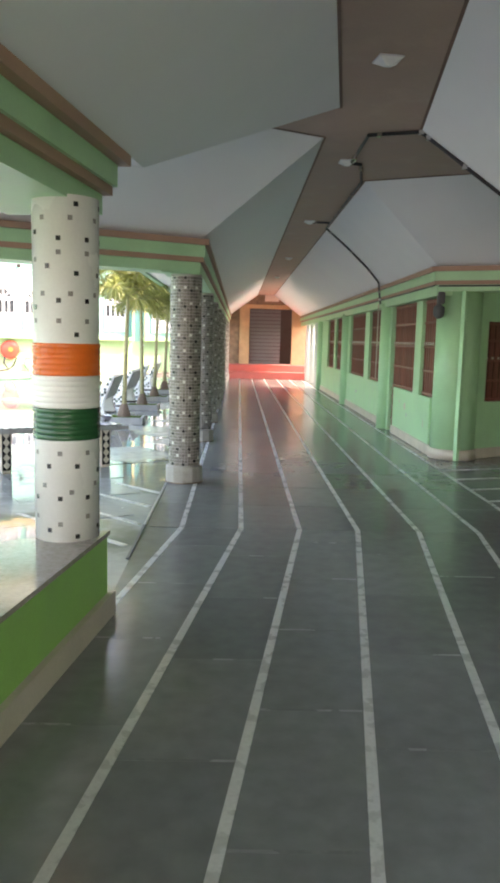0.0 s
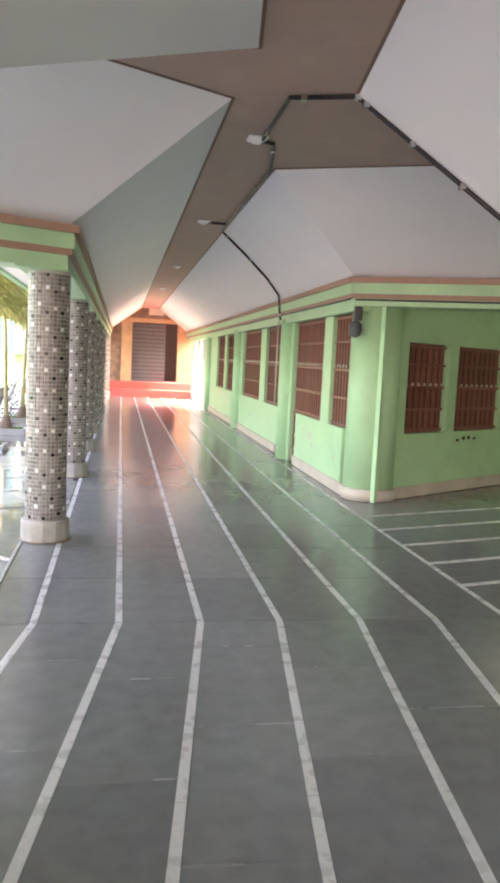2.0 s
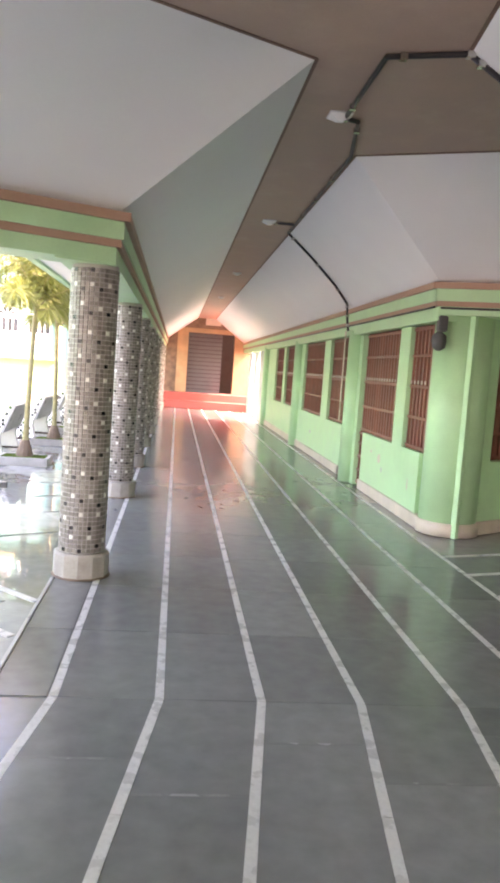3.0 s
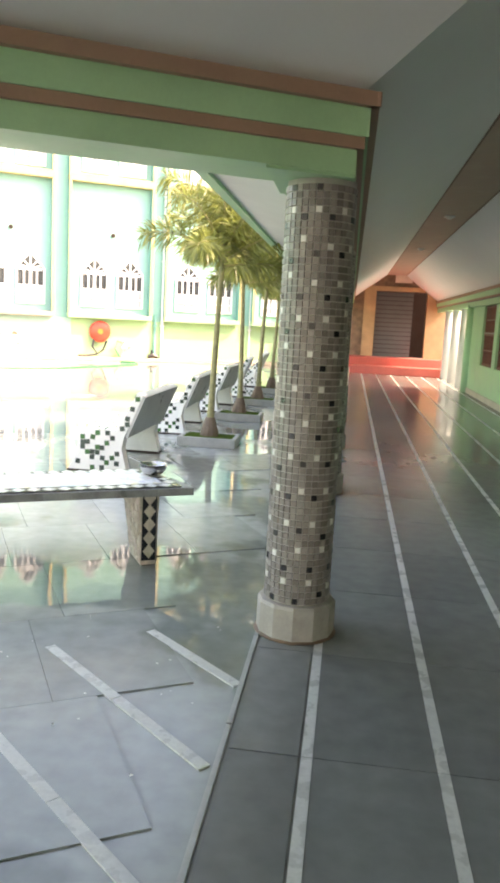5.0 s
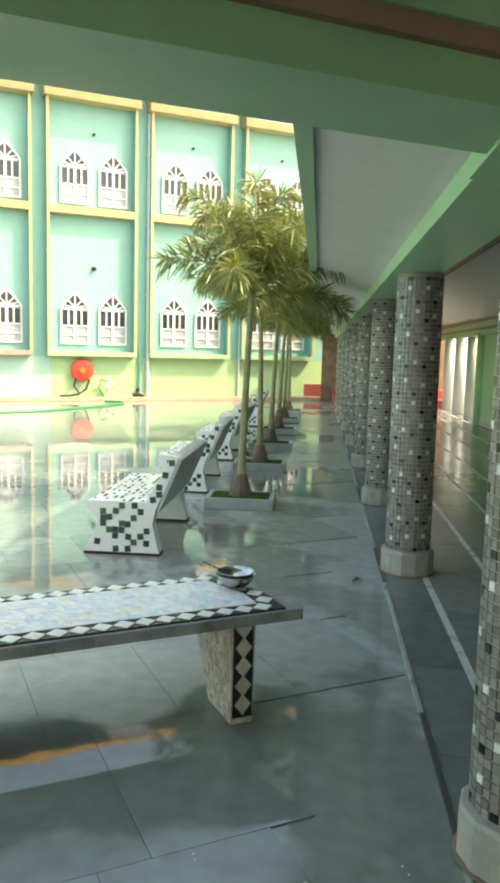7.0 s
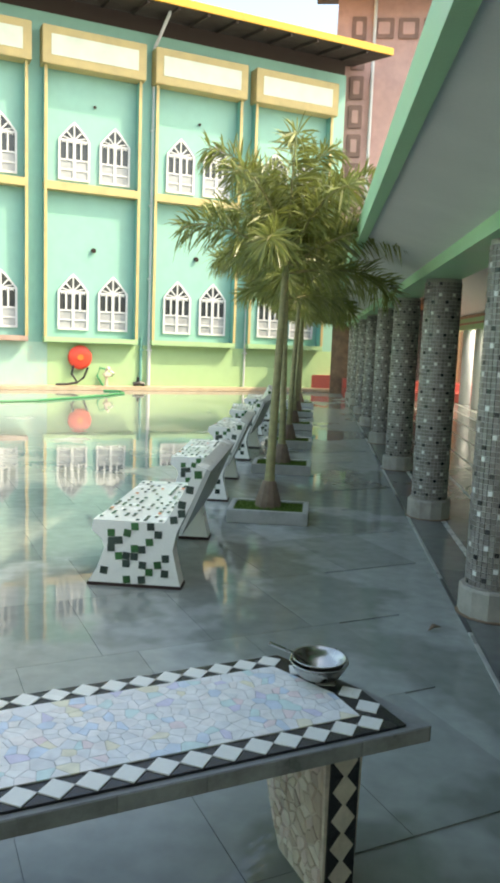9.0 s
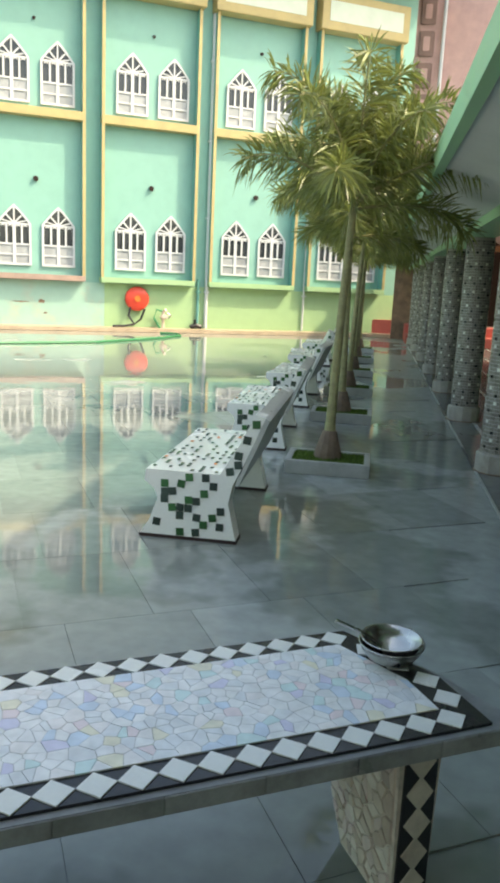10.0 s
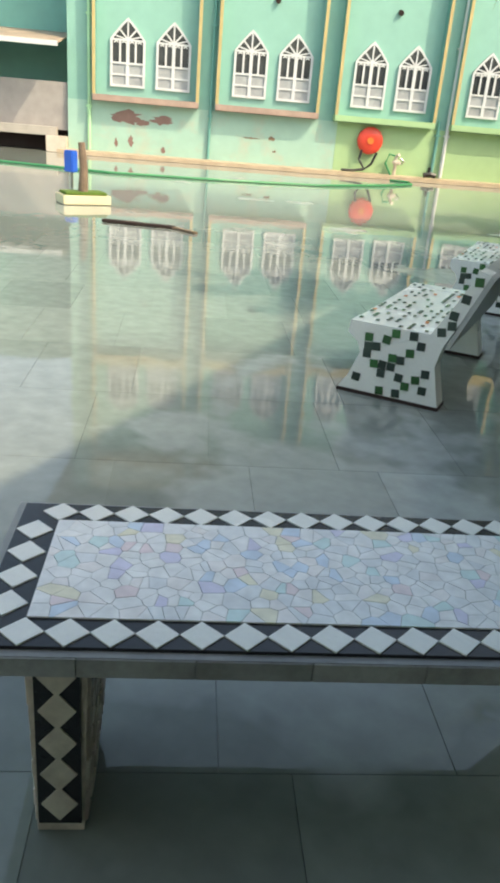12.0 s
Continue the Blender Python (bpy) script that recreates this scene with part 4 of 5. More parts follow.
W, SP, TIP = 0.92, 1.14, 1.66
def window_meshes():
    fr, pane, frost = B(), B(), B()
    o, inn = arch(W, SP, TIP), arch(W, SP, TIP, 0.06)
    k = len(o)
    for ring_y in ((-0.07, -0.005),):
        vo = [[fr.verts.new((x, y, z)) for x, z in o] for y in ring_y]
        vi = [[fr.verts.new((x, y, z)) for x, z in inn] for y in ring_y]
        for i in range(k):
            j = (i + 1) % k
            fr.faces.new((vo[0][i], vo[0][j], vi[0][j], vi[0][i]))
            fr.faces.new((vo[0][i], vo[1][i], vo[1][j], vo[0][j]))
            fr.faces.new((vi[0][i], vi[0][j], vi[1][j], vi[1][i]))
    for z in (0.30, 0.58, 1.13):
        flat_bar(fr, (-W / 2 + 0.03, z), (W / 2 - 0.03, z), 0.045, -0.06, -0.006)
    flat_bar(fr, (0, 0.03), (0, SP), 0.085, -0.064, -0.006)
    for s in (-1, 1):
        flat_bar(fr, (s * 0.205, 0.58), (s * 0.205, 1.12), 0.05, -0.058, -0.006)
        for c in (0.105, 0.305):
            flat_bar(fr, (s * c - 0.05, 1.06), (s * c, 1.105), 0.03, -0.057, -0.006)
            flat_bar(fr, (s * c + 0.05, 1.06), (s * c, 1.105), 0.03, -0.057, -0.006)
        flat_bar(fr, (0, SP), (s * 0.24, 1.40), 0.04, -0.058, -0.006)
        flat_bar(fr, (0, SP), (s * 0.36, 1.23), 0.03, -0.058, -0.006)
    flat_bar(fr, (0, SP), (0, TIP - 0.05), 0.04, -0.059, -0.006)
    pane.faces.new([pane.verts.new((x, -0.012, z)) for x, z in arch(W, SP, TIP, 0.03)])
    for s in (-1, 1):
        for z0, z1 in ((0.06, 0.28), (0.32, 0.56)):
            box(frost, s * 0.045 if s > 0 else -W / 2 + 0.05, -0.03, z0, W / 2 - 0.05 if s > 0 else -0.045, -0.018, z1)
    return fr, pane, frost


wf, wp, wc = window_meshes()
win0 = part("window", wf, FRAME, hall, "white pointed window frame")
part("pane", wp, GLASS, win0, "dark glass")
part("frosted_pane", wc, CURTAIN, win0, "grey frosted panes")
first_place = True
for j in range(5):
    u0 = -6.61 + 3.281 * j
    l, r = u0 - 0.84, u0 + 1.21 + 0.66
    for du in (0.0, 1.21):
        for z in (1.76, 6.09):
            if first_place:
                win0.location, first_place = (u0 + du, 0, z), False
                continue
            w2 = win0.copy()
            scene.collection.objects.link(w2)
            w2.location = (u0 + du, 0, z)
            for ch in win0.children:
                c2 = ch.copy()
                scene.collection.objects.link(c2)
                c2.parent = w2
    edge = LIME if j >= 2 else mat("worn_sill", (0.40, 0.28, 0.23), 0.7, vary=0.2)
    part("sill", box(B(), l - 0.06, -0.36, 1.38, r + 0.06, -0.004, 1.54, bevel=0.015), edge, hall, "projecting window sill")
    for x0, x1 in ((l - 0.06, l + 0.02), (r - 0.02, r + 0.06)):
        part("jamb", box(B(), x0, -0.30, 1.54, x1, -0.004, 9.1, bevel=0.01), AQUA_DEEP_SHADED, hall, "projecting aqua fin")
        part("jamb_edge", box(B(), x0 - 0.002, -0.335, 1.54, x1 + 0.002, -0.301, 9.1), YELLOW, hall, "yellow painted edge")
    part("band", box(B(), l - 0.06, -0.34, 5.74, r + 0.06, -0.004, 5.97, bevel=0.01), YELLOW, hall, "yellow ledge between storeys")
    part("fascia_box", box(B(), l - 0.14, -0.48, 9.1, r + 0.14, -0.004, 10.12, bevel=0.015), YELLOW, hall, "yellow fascia box")
    part("fascia_panel", box(B(), l + 0.1, -0.495, 9.34, r - 0.1, -0.482, 9.9, bevel=0.004), mat("pale_panel", (0.62, 0.68, 0.57), 0.6, vary=0.08), hall, "pale panel")
    part("spout", tube(B(), [(u0 + 0.6, 0, 4.15), (u0 + 0.6, -0.1, 4.13)], 0.07, 10), DARK, hall, "dark spout hole")
    part("spout", tube(B(), [(u0 + 0.6, 0, 8.25), (u0 + 0.6, -0.06, 8.24)], 0.045, 8), DARK, hall, "dark spout hole")
# roof sheet with its dark underside
b = B()
slab(b, [(UL - 1, -1.5, 10.95), (UR + 0.8, -1.5, 10.95), (UR + 0.8, 9, 12.6), (UL - 1, 9, 12.6)], 0.03)
part("roof", b, ROOF_YELLOW, hall, "yellow corrugated roof sheet")
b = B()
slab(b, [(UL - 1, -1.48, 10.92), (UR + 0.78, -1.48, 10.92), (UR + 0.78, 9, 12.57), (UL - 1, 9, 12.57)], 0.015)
part("roof_lining", b, ROOF_DARK, hall, "dark brown underside of the roof")
part("roof_edge", box(B(), UL - 1, -1.54, 10.93, UR + 0.8, -1.49, 11.14), ROOF_YELLOW, hall, "yellow gutter edge")
rm = bpy.data.meshes.new("rafter")
b = B()
slab(b, [(-0.04, -1.45, 10.84), (0.04, -1.45, 10.84), (0.04, 1.5, 11.28), (-0.04, 1.5, 11.28)], 0.09)
b.to_mesh(rm)
b.free()
rm.materials.append(ROOF_DARK)
for i in range(20):
    piece("rafter", rm, hall, pose(UL + 0.9 * i, 0, 0))
# dark strip in place of the shade between wall top and roof
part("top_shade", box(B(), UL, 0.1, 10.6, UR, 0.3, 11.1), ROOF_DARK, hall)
for u, m, rad in ((2.32, FRAME, 0.055), (-4.35, AQUA_DEEP_SHADED, 0.04), (-7.62, MINT, 0.05), (5.62, FRAME, 0.035), (2.06, AQUA_DEEP_SHADED, 0.045)):
    top = 10.2 if u == 2.32 else 5.5 if u > 2.1 else 9.2 if u < 0 else 1.6
    part("drain_pipe", tube(B(), [(u, -0.10, 0.12), (u, -0.10, top), (u + 0.25, -0.9, top + 0.9)] if u == 2.32 else [(u, -0.09, 0.12), (u, -0.09, top)], rad, 8), m, hall, "painted drain pipe")
    for z in (1.2, 3.4, 5.6, 7.8):
        if z < top:
            part("pipe_clip", box(B(), u - rad - 0.02, -0.17, z, u + rad + 0.02, -0.004, z + 0.05), m, hall)

for k, (u, z, w, h) in enumerate(((-6.6, 1.02, 1.0, 0.46), (-5.65, 1.02, 0.85, 0.30), (-6.2, 0.92, 0.6, 0.2), (-6.5, 0.42, 0.2, 0.35), (-6.9, 0.35, 0.12, 0.35), (-5.6, 0.25, 0.2, 0.2), (-3.2, 0.75, 0.6, 0.06), (-2.6, 0.78, 0.25, 0.14), (-2.5, 0.45, 0.16, 0.07))):
    rn = random.Random(40 + k)
    ring = [(w * rn.uniform(0.45, 1.0) * math.cos(a) / 2, h * rn.uniform(0.45, 1.0) * math.sin(a) / 2) for a in (i * 0.2856 for i in range(22))]
    b = B()
    b.faces.new([b.verts.new((x, 0, z2)) for x, z2 in ring])
    part("peeled_patch", b, PINK_DARK if k < 6 else STONE_DARK, hall, "peeled brown patch").location = (u, -0.031, z)

# fire hose drum and taps at the wall
drum = thing("hose_drum", fm @ Matrix.Translation((0.15, -0.03, 0.95)), "round red hose drum on the lime wall with a hanging hose", "hose drum")
part("disc", lathe(B(), [(0.30, 0), (0.35, 0.03), (0.36, 0.14), (0.33, 0.17), (0.12, 0.19)], 32), RED, drum, "red drum").matrix_basis = pose(0, 0, 0, 90, 0, 0)
part("hub", lathe(B(), [(0.09, 0.185), (0.09, 0.22)], 16), ORANGE_TILE, drum).matrix_basis = pose(0, 0, 0, 90, 0, 0)
part("hose", tube(B(), [(-0.2, -0.14, -0.25), (-0.26, -0.2, -0.5), (-0.1, -0.25, -0.75), (0.1, -0.22, -0.6), (0.22, -0.2, -0.3)], 0.035, 8), PIPE_BLACK, drum, "black hose loop")
part("hose_end", tube(B(), [(-0.75, -0.3, -0.81), (-0.4, -0.28, -0.80), (-0.1, -0.25, -0.75)], 0.035, 8), PIPE_BLACK, drum)
tap = thing("water_tap", fm @ Matrix.Translation((0.95, -0.2, 0.1)), "brass water taps with coiled pale pipe at the wall", "tap")
part("post", tube(B(), [(0, 0, 0), (0, 0, 0.5), (0.05, -0.1, 0.55)], 0.05, 8), CREAM, tap)
part("valve", box(B(), -0.1, -0.14, 0.28, 0.13, 0.06, 0.4, bevel=0.03), CREAM, tap)
part("coil", tube(B(), [(-0.12, -0.1, 0.0), (-0.3, -0.05, 0.3), (-0.2, 0.0, 0.55), (0.0, 0, 0.5)], 0.03, 6), HOSE, tap)
part("wheel", tube(B(), [(0.1, -0.1, 0.45), (0.22, -0.12, 0.38), (0.12, -0.1, 0.3)], 0.03, 6), STEEL, tap)
tap2 = thing("water_valve", fm @ Matrix.Translation((2.0, -0.22, 0.1)), "dark valve at the foot of the drain pipes", "valve")
part("body", tube(B(), [(-0.2, 0, 0.06), (0, 0, 0.1), (0.15, 0, 0.06)], 0.07, 8), PIPE_BLACK, tap2)
part("stem", tube(B(), [(-0.05, 0, 0.1), (-0.05, 0, 0.28)], 0.04, 8), PIPE_BLACK, tap2)
b = B()
hp = [(-8.0, 28.9), (-7.4, 28.9), (-7.0, 28.2), (-7.35, 26.9), (-8.3, 24.6), (-10.1, 22.9), (-12.0, 21.5), (-14.4, 20.9), (-18, 20.2), (-22, 20)]
tube(b, [(x + 0.12 * math.sin(3 * x), y, 0.02) for x, y in hp], 0.03, 6)
make("garden_hose", b, HOSE, "long green garden hose lying across the wet floor", "hose")

# ---- beyond the courtyard ----
pink = thing("pink_building", Matrix.Translation((-1.0, 35.2, 0)), "tall pink stone building with carved brown panels behind the arcade", "building")
part("wall", box(B(), -0.5, 0, 0, 9, 6, 13.6), PINK, pink, "pink rendered wall")
part("lower_wall", box(B(), -0.3, -0.12, 0, 1.0, -0.003, 4.0, bevel=0.02), PINK_DARK, pink, "dark ribbed stone")
for x in (0.1, 0.35, 0.6):
    part("rib", box(B(), x, -0.2, 0, x + 0.12, -0.121, 4.0, bevel=0.02), PINK, pink)
for i in range(9):
    b = box(B(), 0.0, -0.07, 4.3 + i * 0.98, 0.5, -0.003, 5.1 + i * 0.98, bevel=0.03)
    pn = part("carved_panel", b, PINK_DARK, pink, "carved brown panel")
    part("panel_face", box(B(), 0.14, -0.10, 4.48 + i * 0.98, 0.36, -0.071, 4.92 + i * 0.98, bevel=0.02), PINK, pn)
for i in range(6):
    b = box(B(), 0.75 + i * 0.85, -0.07, 12.2, 1.45 + i * 0.85, -0.003, 12.9, bevel=0.03)
    pn = part("carved_panel", b, PINK_DARK, pink, "carved brown panel")
    part("panel_face", box(B(), 0.9 + i * 0.85, -0.10, 12.35, 1.3 + i * 0.85, -0.071, 12.75, bevel=0.02), PINK, pn)
for i in range(6):
    b = box(B(), -0.3, -0.06, -0.18, 0.3, -0.003, 0.18, bevel=0.03)
    o = part("carved_panel", b, PINK_DARK, pink, "carved brown panel")
    o.matrix_basis = Matrix.Translation((1.15 + i * 0.55, 0, 6.2 + i * 0.5)) @ Matrix.Rotation(radians(-42), 4, "Y")
part("drain_pipe", tube(B(), [(0.78, -0.14, 2.5), (0.78, -0.14, 13.5)], 0.06, 8), FRAME, pink, "white drain pipe")
b = B()
slab(b, [(-1.3, -1.4, 13.4), (9, -1.4, 13.4), (9, 3, 14.6), (-1.3, 3, 14.6)], 0.08)
part("roof", b, ROOF_DARK, pink, "dark timber roof")
part("roof_edge", box(B(), -1.3, -1.45, 13.38, 9, -1.38, 13.55), STONE_TAN, pink)
part("red_platform", box(B(), -1.2, -1.6, 0, 0.8, -0.25, 0.55, bevel=0.02), RED_STEP, pink, "red platform at its foot")

# side structure at the far corner
ann = thing("side_annex", fm @ Matrix.Translation((UL, 0, 0)), "shaded concrete annex with a tin awning beside the aqua building", "annex")
# the recess's shade is put into this wall's darker colour
part("back_wall", box(B(), -9, 1.6, 0, -0.003, 1.9, 6.5), AQUA_DEEP_SHADED, ann, "shaded green wall")
part("ramp_wall", box(B(), -9, 0.1, 0.55, -0.02, 0.5, 1.75), mat("grey_cement", (0.34, 0.31, 0.30), 0.8, vary=0.15), ann, "grey cement parapet")
part("ramp_cap", box(B(), -9, -0.2, 0.40, -0.3, 0.099, 0.62), mat("cement_ledge", (0.42, 0.38, 0.34), 0.8, vary=0.15), ann, "cement ledge")
part("end_pier", box(B(), -0.55, -0.35, 0, -0.01, 0.099, 0.40), CREAM, ann)
# near-black panel: the shade below the cement ledge, put in as colour
part("under_wall", box(B(), -9, 0.5, 0, -0.02, 0.7, 0.55), DARK, ann, "near-black panel standing in for the shade beneath the ledge")
b = B()
slab(b, [(-9, -0.9, 2.62), (-0.1, -0.9, 2.62), (-0.1, 1.6, 3.0), (-9, 1.6, 3.0)], 0.04)
part("awning", b, mat("rusty_tin", (0.45, 0.34, 0.26), 0.6, vary=0.3, metal=0.2), ann, "rusty tin awning")
part("awning_edge", box(B(), -9, -0.93, 2.56, -0.1, -0.89, 2.68), FRAME, ann)
# plain buildings that close the courtyard out of view
make("wall_court_west", box(B(), -30.5, -6, 0, -30, 30, 7), AQUA, "plain aqua wall across the courtyard", "wall", kind="structure")

stump = thing("stump_planter", Matrix.Translation((-9.15, 17.05, 0)) @ Matrix.Rotation(radians(55), 4, "Z"), "cream kerb planter with turf and a bare brown stump", "planter")
part("kerb", box(B(), -0.36, -0.22, 0, 0.36, 0.22, 0.13, bevel=0.01), mat("cream_kerb", (0.70, 0.62, 0.42), 0.6), stump)
part("turf", box(B(), -0.32, -0.19, 0.13, 0.32, 0.19, 0.17, bevel=0.015), GRASS, stump)
part("stump", tube(B(), [(0, 0, 0.16), (0.01, 0, 0.5), (-0.02, 0, 0.85)], [0.075, 0.06, 0.05], 10), TRUNK_BASE, stump)
bucket = thing("blue_sign_box", Matrix.Translation((-10.6, 18.6, 0)), "small blue box on a thin stand in the wet courtyard", "box")
part("box", box(B(), -0.09, -0.08, 0.25, 0.09, 0.08, 0.60, bevel=0.015), BLUE, bucket)
part("stand", tube(B(), [(0, 0, 0), (0, 0, 0.25)], 0.04, 8), STEEL, bucket)
plank = thing("broken_plank", Matrix.Translation((-7.3, 16.0, 0)) @ Matrix.Rotation(radians(18), 4, "Z"), "dark split plank lying on the wet floor", "plank")
part("board", box(B(), -0.62, -0.05, 0, 0.35, 0.05, 0.035, bevel=0.008), DARK, plank)
part("splinter", box(B(), 0.0, -0.04, 0, 0.42, 0.04, 0.03, Matrix.Translation((0.33, -0.02, 0)) @ Matrix.Rotation(radians(-35), 4, "Z"), bevel=0.008), STONE_DARK, plank)

# ---- ceiling lamps, conduit, wall fittings ----
for x, y in ((0.95, 5.33), (1.09, 8.24), (1.07, 12.3), (1.09, 17.7), (1.09, 23.0)):
    lamp = thing("ceiling_lamp", pose(x, y, T - 0.001, 0, 0, 8 if y < 7 else 0), "small square ceiling lamp with a faceted clear cover, off", "lamp", "ceiling lamps")
    part("base", box(B(), -0.085, -0.085, -0.012, 0.085, 0.085, 0.0, bevel=0.003), FRAME, lamp)
    b = B()
    q = [b.verts.new((sx * 0.08, sy * 0.08, -0.012)) for sx, sy in ((-1, -1), (1, -1), (1, 1), (-1, 1))]
    tip = [b.verts.new((sx * 0.02, sy * 0.02, -0.05)) for sx, sy in ((-1, -1), (1, -1), (1, 1), (-1, 1))]
    b.faces.new(tip)
    for i in range(4):
        b.faces.new((q[i], q[(i + 1) % 4], tip[(i + 1) % 4], tip[i]))
    part("cover", b, LENS, lamp, "clear faceted cover")
def on_slope(a, b, t, drop=0.025):
    return (a[0] + (b[0] - a[0]) * t, a[1] + (b[1] - a[1]) * t, T + (H - T) * t - drop)


runs = [
    [(1.13, 8.22, T - 0.02), (1.13, 7.15, T - 0.02), (1.57, 6.99, T - 0.02)] + [on_slope(D, CE, t, 0.02) for t in (0.0, 0.3, 0.6, 1.0)],
    [(1.10, 8.24, T - 0.02), (1.24, 8.3, T - 0.02), (1.39, 9.2, T - 0.02), (1.40, 12.9, T - 0.02)],
    [(1.40, 12.9, T - 0.02), (1.8, 13.15, 3.135), (2.2, 13.45, 2.838), (2.47, 13.8, 2.625), (2.515, 13.95, 2.50), (2.54, 14.0, 2.36), (2.56, 14.0, 2.25)],
    [(1.10, 12.3, T - 0.02), (1.38, 12.3, T - 0.02)],
    [(2.53, 14.0, 2.25), (2.53, 14.0, 0.9)],
    [(CR[0] - 0.03, 25, 2.325), (CR[0] - 0.03, CR[1] + 0.05, 2.325)],
    [(CR[0], CR[1] - 0.06, 2.31), (crc.x, crc.y - 0.06, 2.31)],
]
for i, r in enumerate(runs):
    c = thing("conduit", Matrix.Identity(4), "black electric conduit clipped along ceiling and wall", "conduit", "conduits")
    part("tube", tube(B(), r, 0.017 if i < 4 else 0.011, 8), PIPE_BLACK if i != 4 else CREAM, c)
    for a, q in zip(r, r[1:]):
        a, q = Vector(a), Vector(q)
        for t in np.arange(0.2, 0.95, 0.9 / max(0.91, (q - a).length)):
            p = a.lerp(q, float(t))
            if i < 4:
                part("clip", box(B(), p.x - 0.022, p.y - 0.022, p.z - 0.021, p.x + 0.022, p.y + 0.022, p.z + 0.015), STEEL, c, "grey clip")
bell = thing("wall_lamp", pose(2.64, 10.16, 1.98), "grey bulkhead wall lamp at the rounded corner", "wall lamp")
part("bracket", box(B(), -0.03, -0.06, 0.1, 0.06, 0.04, 0.26, bevel=0.01), SHUTTER, bell)
part("body", lathe(B(), [(0.02, -0.09), (0.065, -0.06), (0.075, 0.0), (0.07, 0.06), (0.03, 0.1)], 20), SHUTTER, bell)

# peeled patches on the half walls
for k, (y, z, w, h) in enumerate(((12.2, 0.55, 0.16, 0.14), (12.05, 0.42, 0.08, 0.10), (10.95, 0.40, 0.05, 0.18), (17.3, 0.45, 0.2, 0.08), (12.6, 0.60, 0.10, 0.06))):
    rn = random.Random(k)
    b = B()
    ring = [(w * (0.6 + 0.4 * rn.random()) * math.cos(a) / 2, h * (0.6 + 0.4 * rn.random()) * math.sin(a) / 2) for a in (i * 0.4833 for i in range(13))]
    vs = [b.verts.new((0, y2, z2)) for y2, z2 in ring]
    b.faces.new(vs)
    o = make("peeled_paint", b, PALE if k % 2 else CREAM, "patch of peeled paint on the green wall", "paint patch", kind="structure")
    o.location = (WX - 0.004, y, z)

for k, (x, z, w, h) in enumerate(((1.72, 0.665, 0.16, 0.05), (1.86, 0.69, 0.12, 0.07), (1.98, 0.69, 0.10, 0.07), (2.12, 0.68, 0.1, 0.05), (0.10, 1.12, 0.05, 0.06), (0.17, 0.98, 0.03, 0.14))):
    rn = random.Random(60 + k)
    b = B()
    b.faces.new([b.verts.new((w * rn.uniform(0.4, 1) * math.cos(a) / 2, 0, h * rn.uniform(0.4, 1) * math.sin(a) / 2)) for a in (i * 0.4833 for i in range(13))])
    o = make("peeled_paint", b, SCREEN, "dark scuffed patch on the shaded green wall", "paint patch", kind="structure")
    o.matrix_world = hm @ Matrix.Translation((x, -0.003, z))

# ---- floor strips and slabs ----
LANES = [-0.44, 0.05, 0.535, 1.02, 1.53, 2.03, 2.53]
def strip(p, q, w=0.042, n=None):
    """White marble strip pieces laid end to end."""
    p, q = Vector(p), Vector(q)
    d = (q - p).normalized()
    m = Vector((-d.y, d.x)) * w / 2
    k = n or max(1, round((q - p).length / 0.9))
    for i in range(k):
        a, c = p.lerp(q, i / k) + d * 0.002, p.lerp(q, (i + 1) / k) - d * 0.002
        part("marble_strip", prism(B(), [tuple(a + m), tuple(a - m), tuple(c - m), tuple(c + m)], -0.006, 0.0013), MARBLE, corridor_floor)


for x in LANES:
    strip((x, 6.13), (x, 30.4))
    strip((near_x(x, -5), -5), (x, 6.13))
for i in range(6):
    y = 6.25 + 0.6 * i
    strip((2.56, y), (6.5, y + 3.94 * math.tan(radians(13 + i))))
for a, c in (((-0.765, 7.52), (-1.28, 7.99)), ((-0.79, 6.89), (-1.69, 7.70)), ((-0.80, 6.22), (-1.67, 7.00)), ((-0.82, 5.55), (-1.9, 6.5))):
    strip(a, c, 0.05, 2)

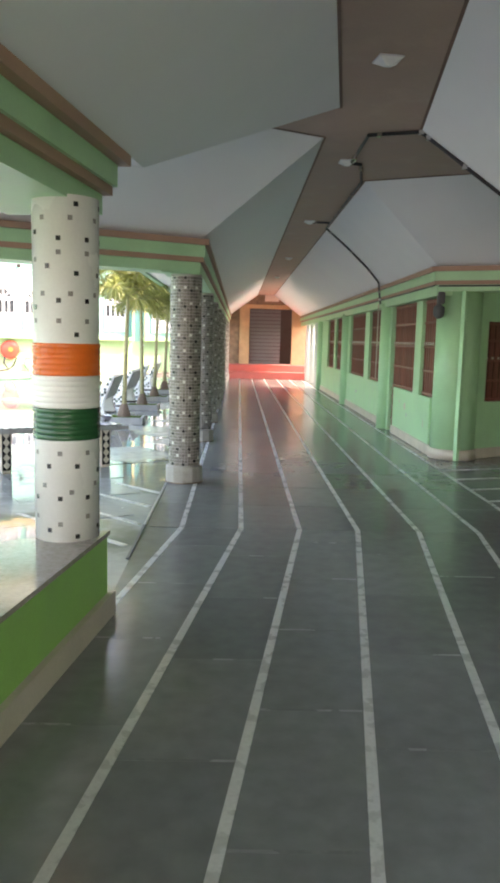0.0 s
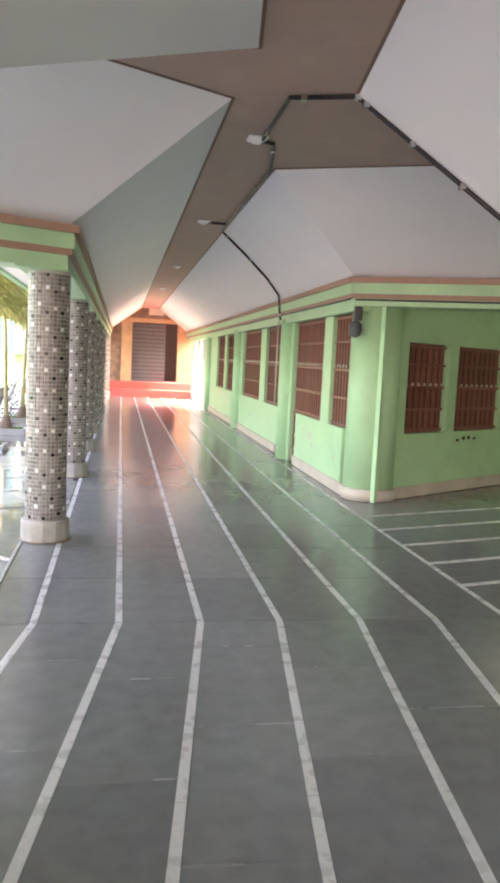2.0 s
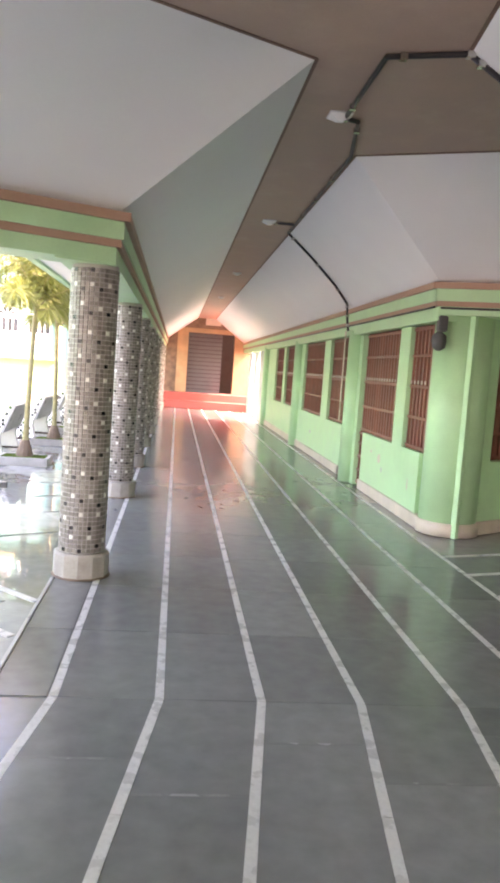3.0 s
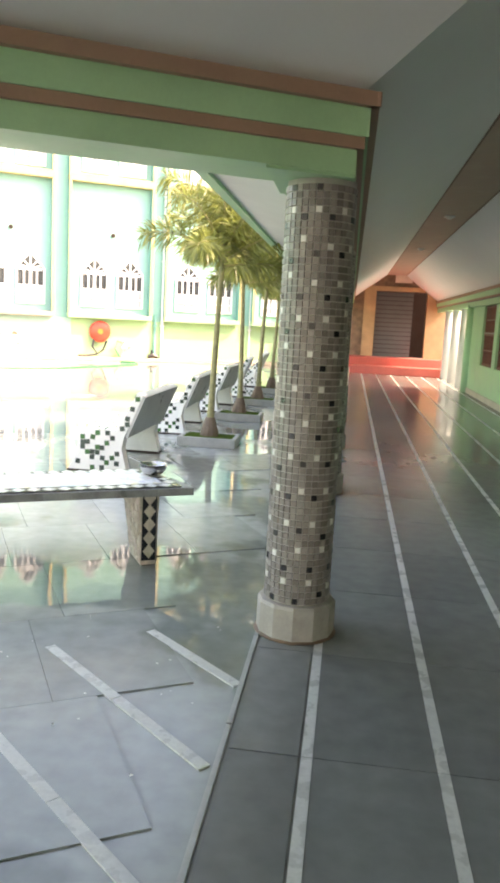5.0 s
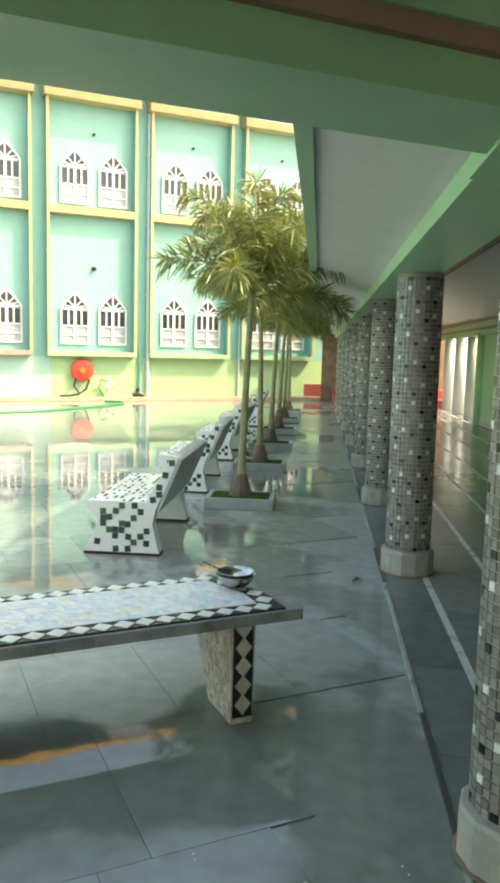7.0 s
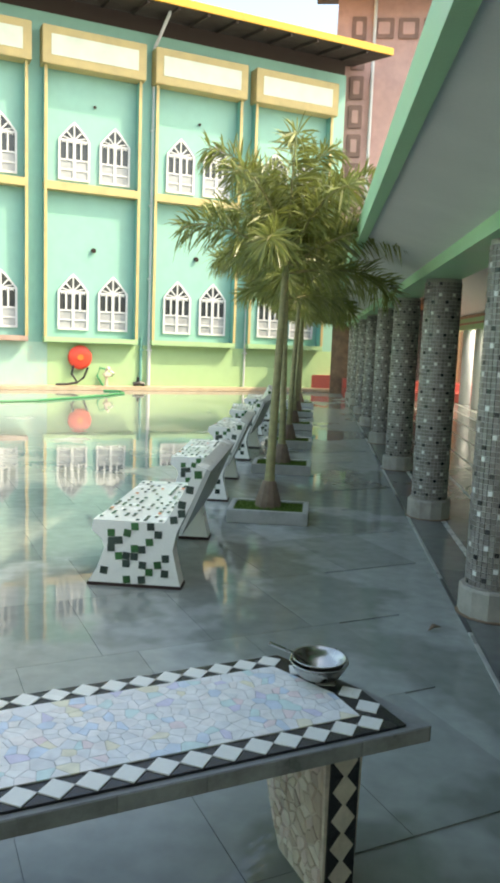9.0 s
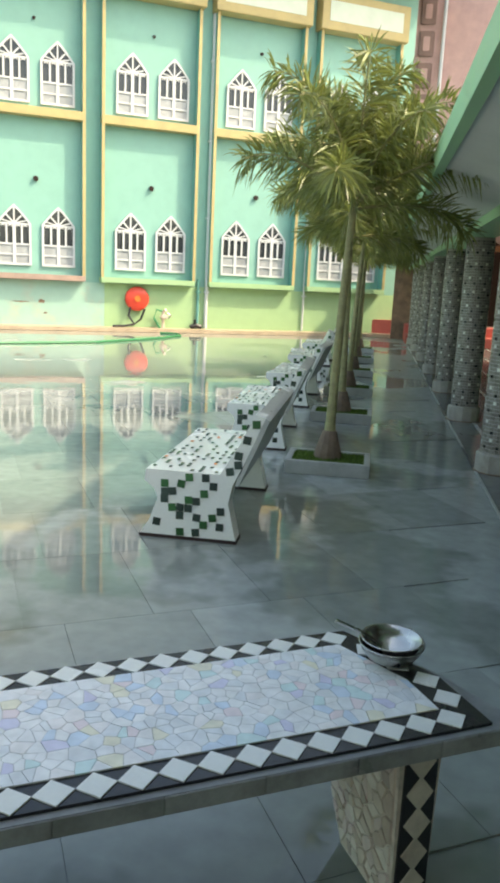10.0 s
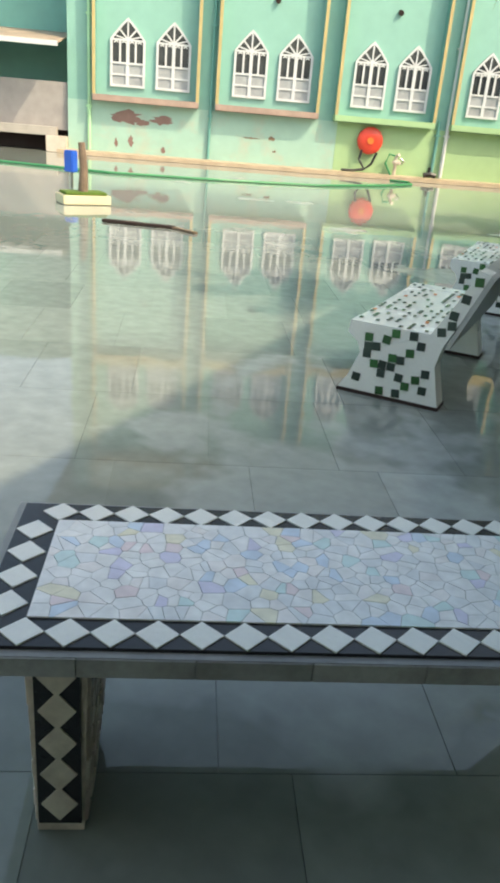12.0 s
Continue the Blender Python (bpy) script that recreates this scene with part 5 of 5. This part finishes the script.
LANE_SHIFT = (0.55, 0.80, 0.40, 0.70, 0.30, 0.62)
JOINT = mat("worn_joint", (0.19, 0.202, 0.195), 0.25, vary=0.1, stain=(0.36, 0.37, 0.35), stain_amount=0.6, stain_scale=4.0)
far_me = bpy.data.meshes.new("slab")
b = box(B(), 0.022, 0.003, -0.006, 0.465, 0.897, 0.0)
b.to_mesh(far_me)
b.free()
far_me.materials.append(SLATE)
for i in range(6):
    w = (LANES[i + 1] - LANES[i]) / 0.487
    for j in range(27):
        piece("slab", far_me, corridor_floor, pose(LANES[i], 6.13 + 0.9 * j, 0) @ Matrix.Diagonal((w, 1, 1, 1)))
    cuts = [6.13] + [6.13 - LANE_SHIFT[i] - 0.9 * j for j in range(12)]
    for yb, ya in zip(cuts, cuts[1:]):
        part("slab", prism(B(), near_poly(LANES[i] + 0.022, LANES[i + 1] - 0.022, ya + 0.002, yb - 0.002), -0.006, 0.0), SLATE, corridor_floor)
    for y in cuts[1:9]:
        part("joint", prism(B(), near_poly(LANES[i] + 0.024, LANES[i + 1] - 0.024, y - 0.008, y + 0.008), -0.006, 0.0006), JOINT, corridor_floor, "pale worn cement joint")
for j in range(28):
    piece("slab", far_me, corridor_floor, pose(-0.74, 6.13 + 0.9 * j, 0) @ Matrix.Diagonal((0.58, 1, 1, 1)))

court = bpy.data.objects["courtyard_floor"]
court_me = bpy.data.meshes.new("court_slab")
b = box(B(), 0.0012, 0.0012, -0.006, 0.5988, 0.8688, 0.0)
b.to_mesh(court_me)
b.free()
court_me.materials.append(WET)
cm = Matrix.Rotation(radians(29.8), 4, "Z")
for i in range(-9, 12):
    for j in range(-4, 10):
        x, y = 2.30 + 0.6 * i + 0.18 * (j % 2), 8.73 + 0.87 * j
        c = [cm @ Vector((x + dx, y + dy, 0)) for dx in (0, 0.6) for dy in (0, 0.87)]
        if max(v.x for v in c) < -0.75 and min(v.y for v in c) > 3.0:
            piece("court_slab", court_me, court, cm @ Matrix.Translation((x, y, 0)))

# edging at the step between arcade and court, and fallen petals
for j in range(27):
    part("edging", box(B(), -0.765, 5.2 + 1.0 * j, -0.006, -0.742, 6.19 + 1.0 * j, 0.004, bevel=0.002), PALE if j % 3 else SHUTTER, corridor_floor)
rn = random.Random(8)
for i in range(26):
    b = B()
    r = rn.uniform(0.004, 0.009)
    b.faces.new([b.verts.new((r * rn.uniform(0.5, 1) * math.cos(a), r * rn.uniform(0.5, 1) * math.sin(a), rn.uniform(0, 0.003))) for a in (k * 1.0472 for k in range(6))])
    o = make("petal", b, WHITE_TILE, "tiny white petal on the wet slate", "petal", "fallen petals")
    o.location = (rn.uniform(-2.6, -0.9), rn.uniform(6.6, 8.6), 0.003)
twig = thing("dry_leaf", pose(-0.95, 11.2, 0.002, 0, 0, 40), "small curled dark leaf on the slate", "leaf")
part("blade", tube(B(), [(-0.05, 0, 0.004), (0, 0.012, 0.018), (0.05, 0, 0.006)], [0.003, 0.014, 0.003], 6), TRUNK_BASE, twig)
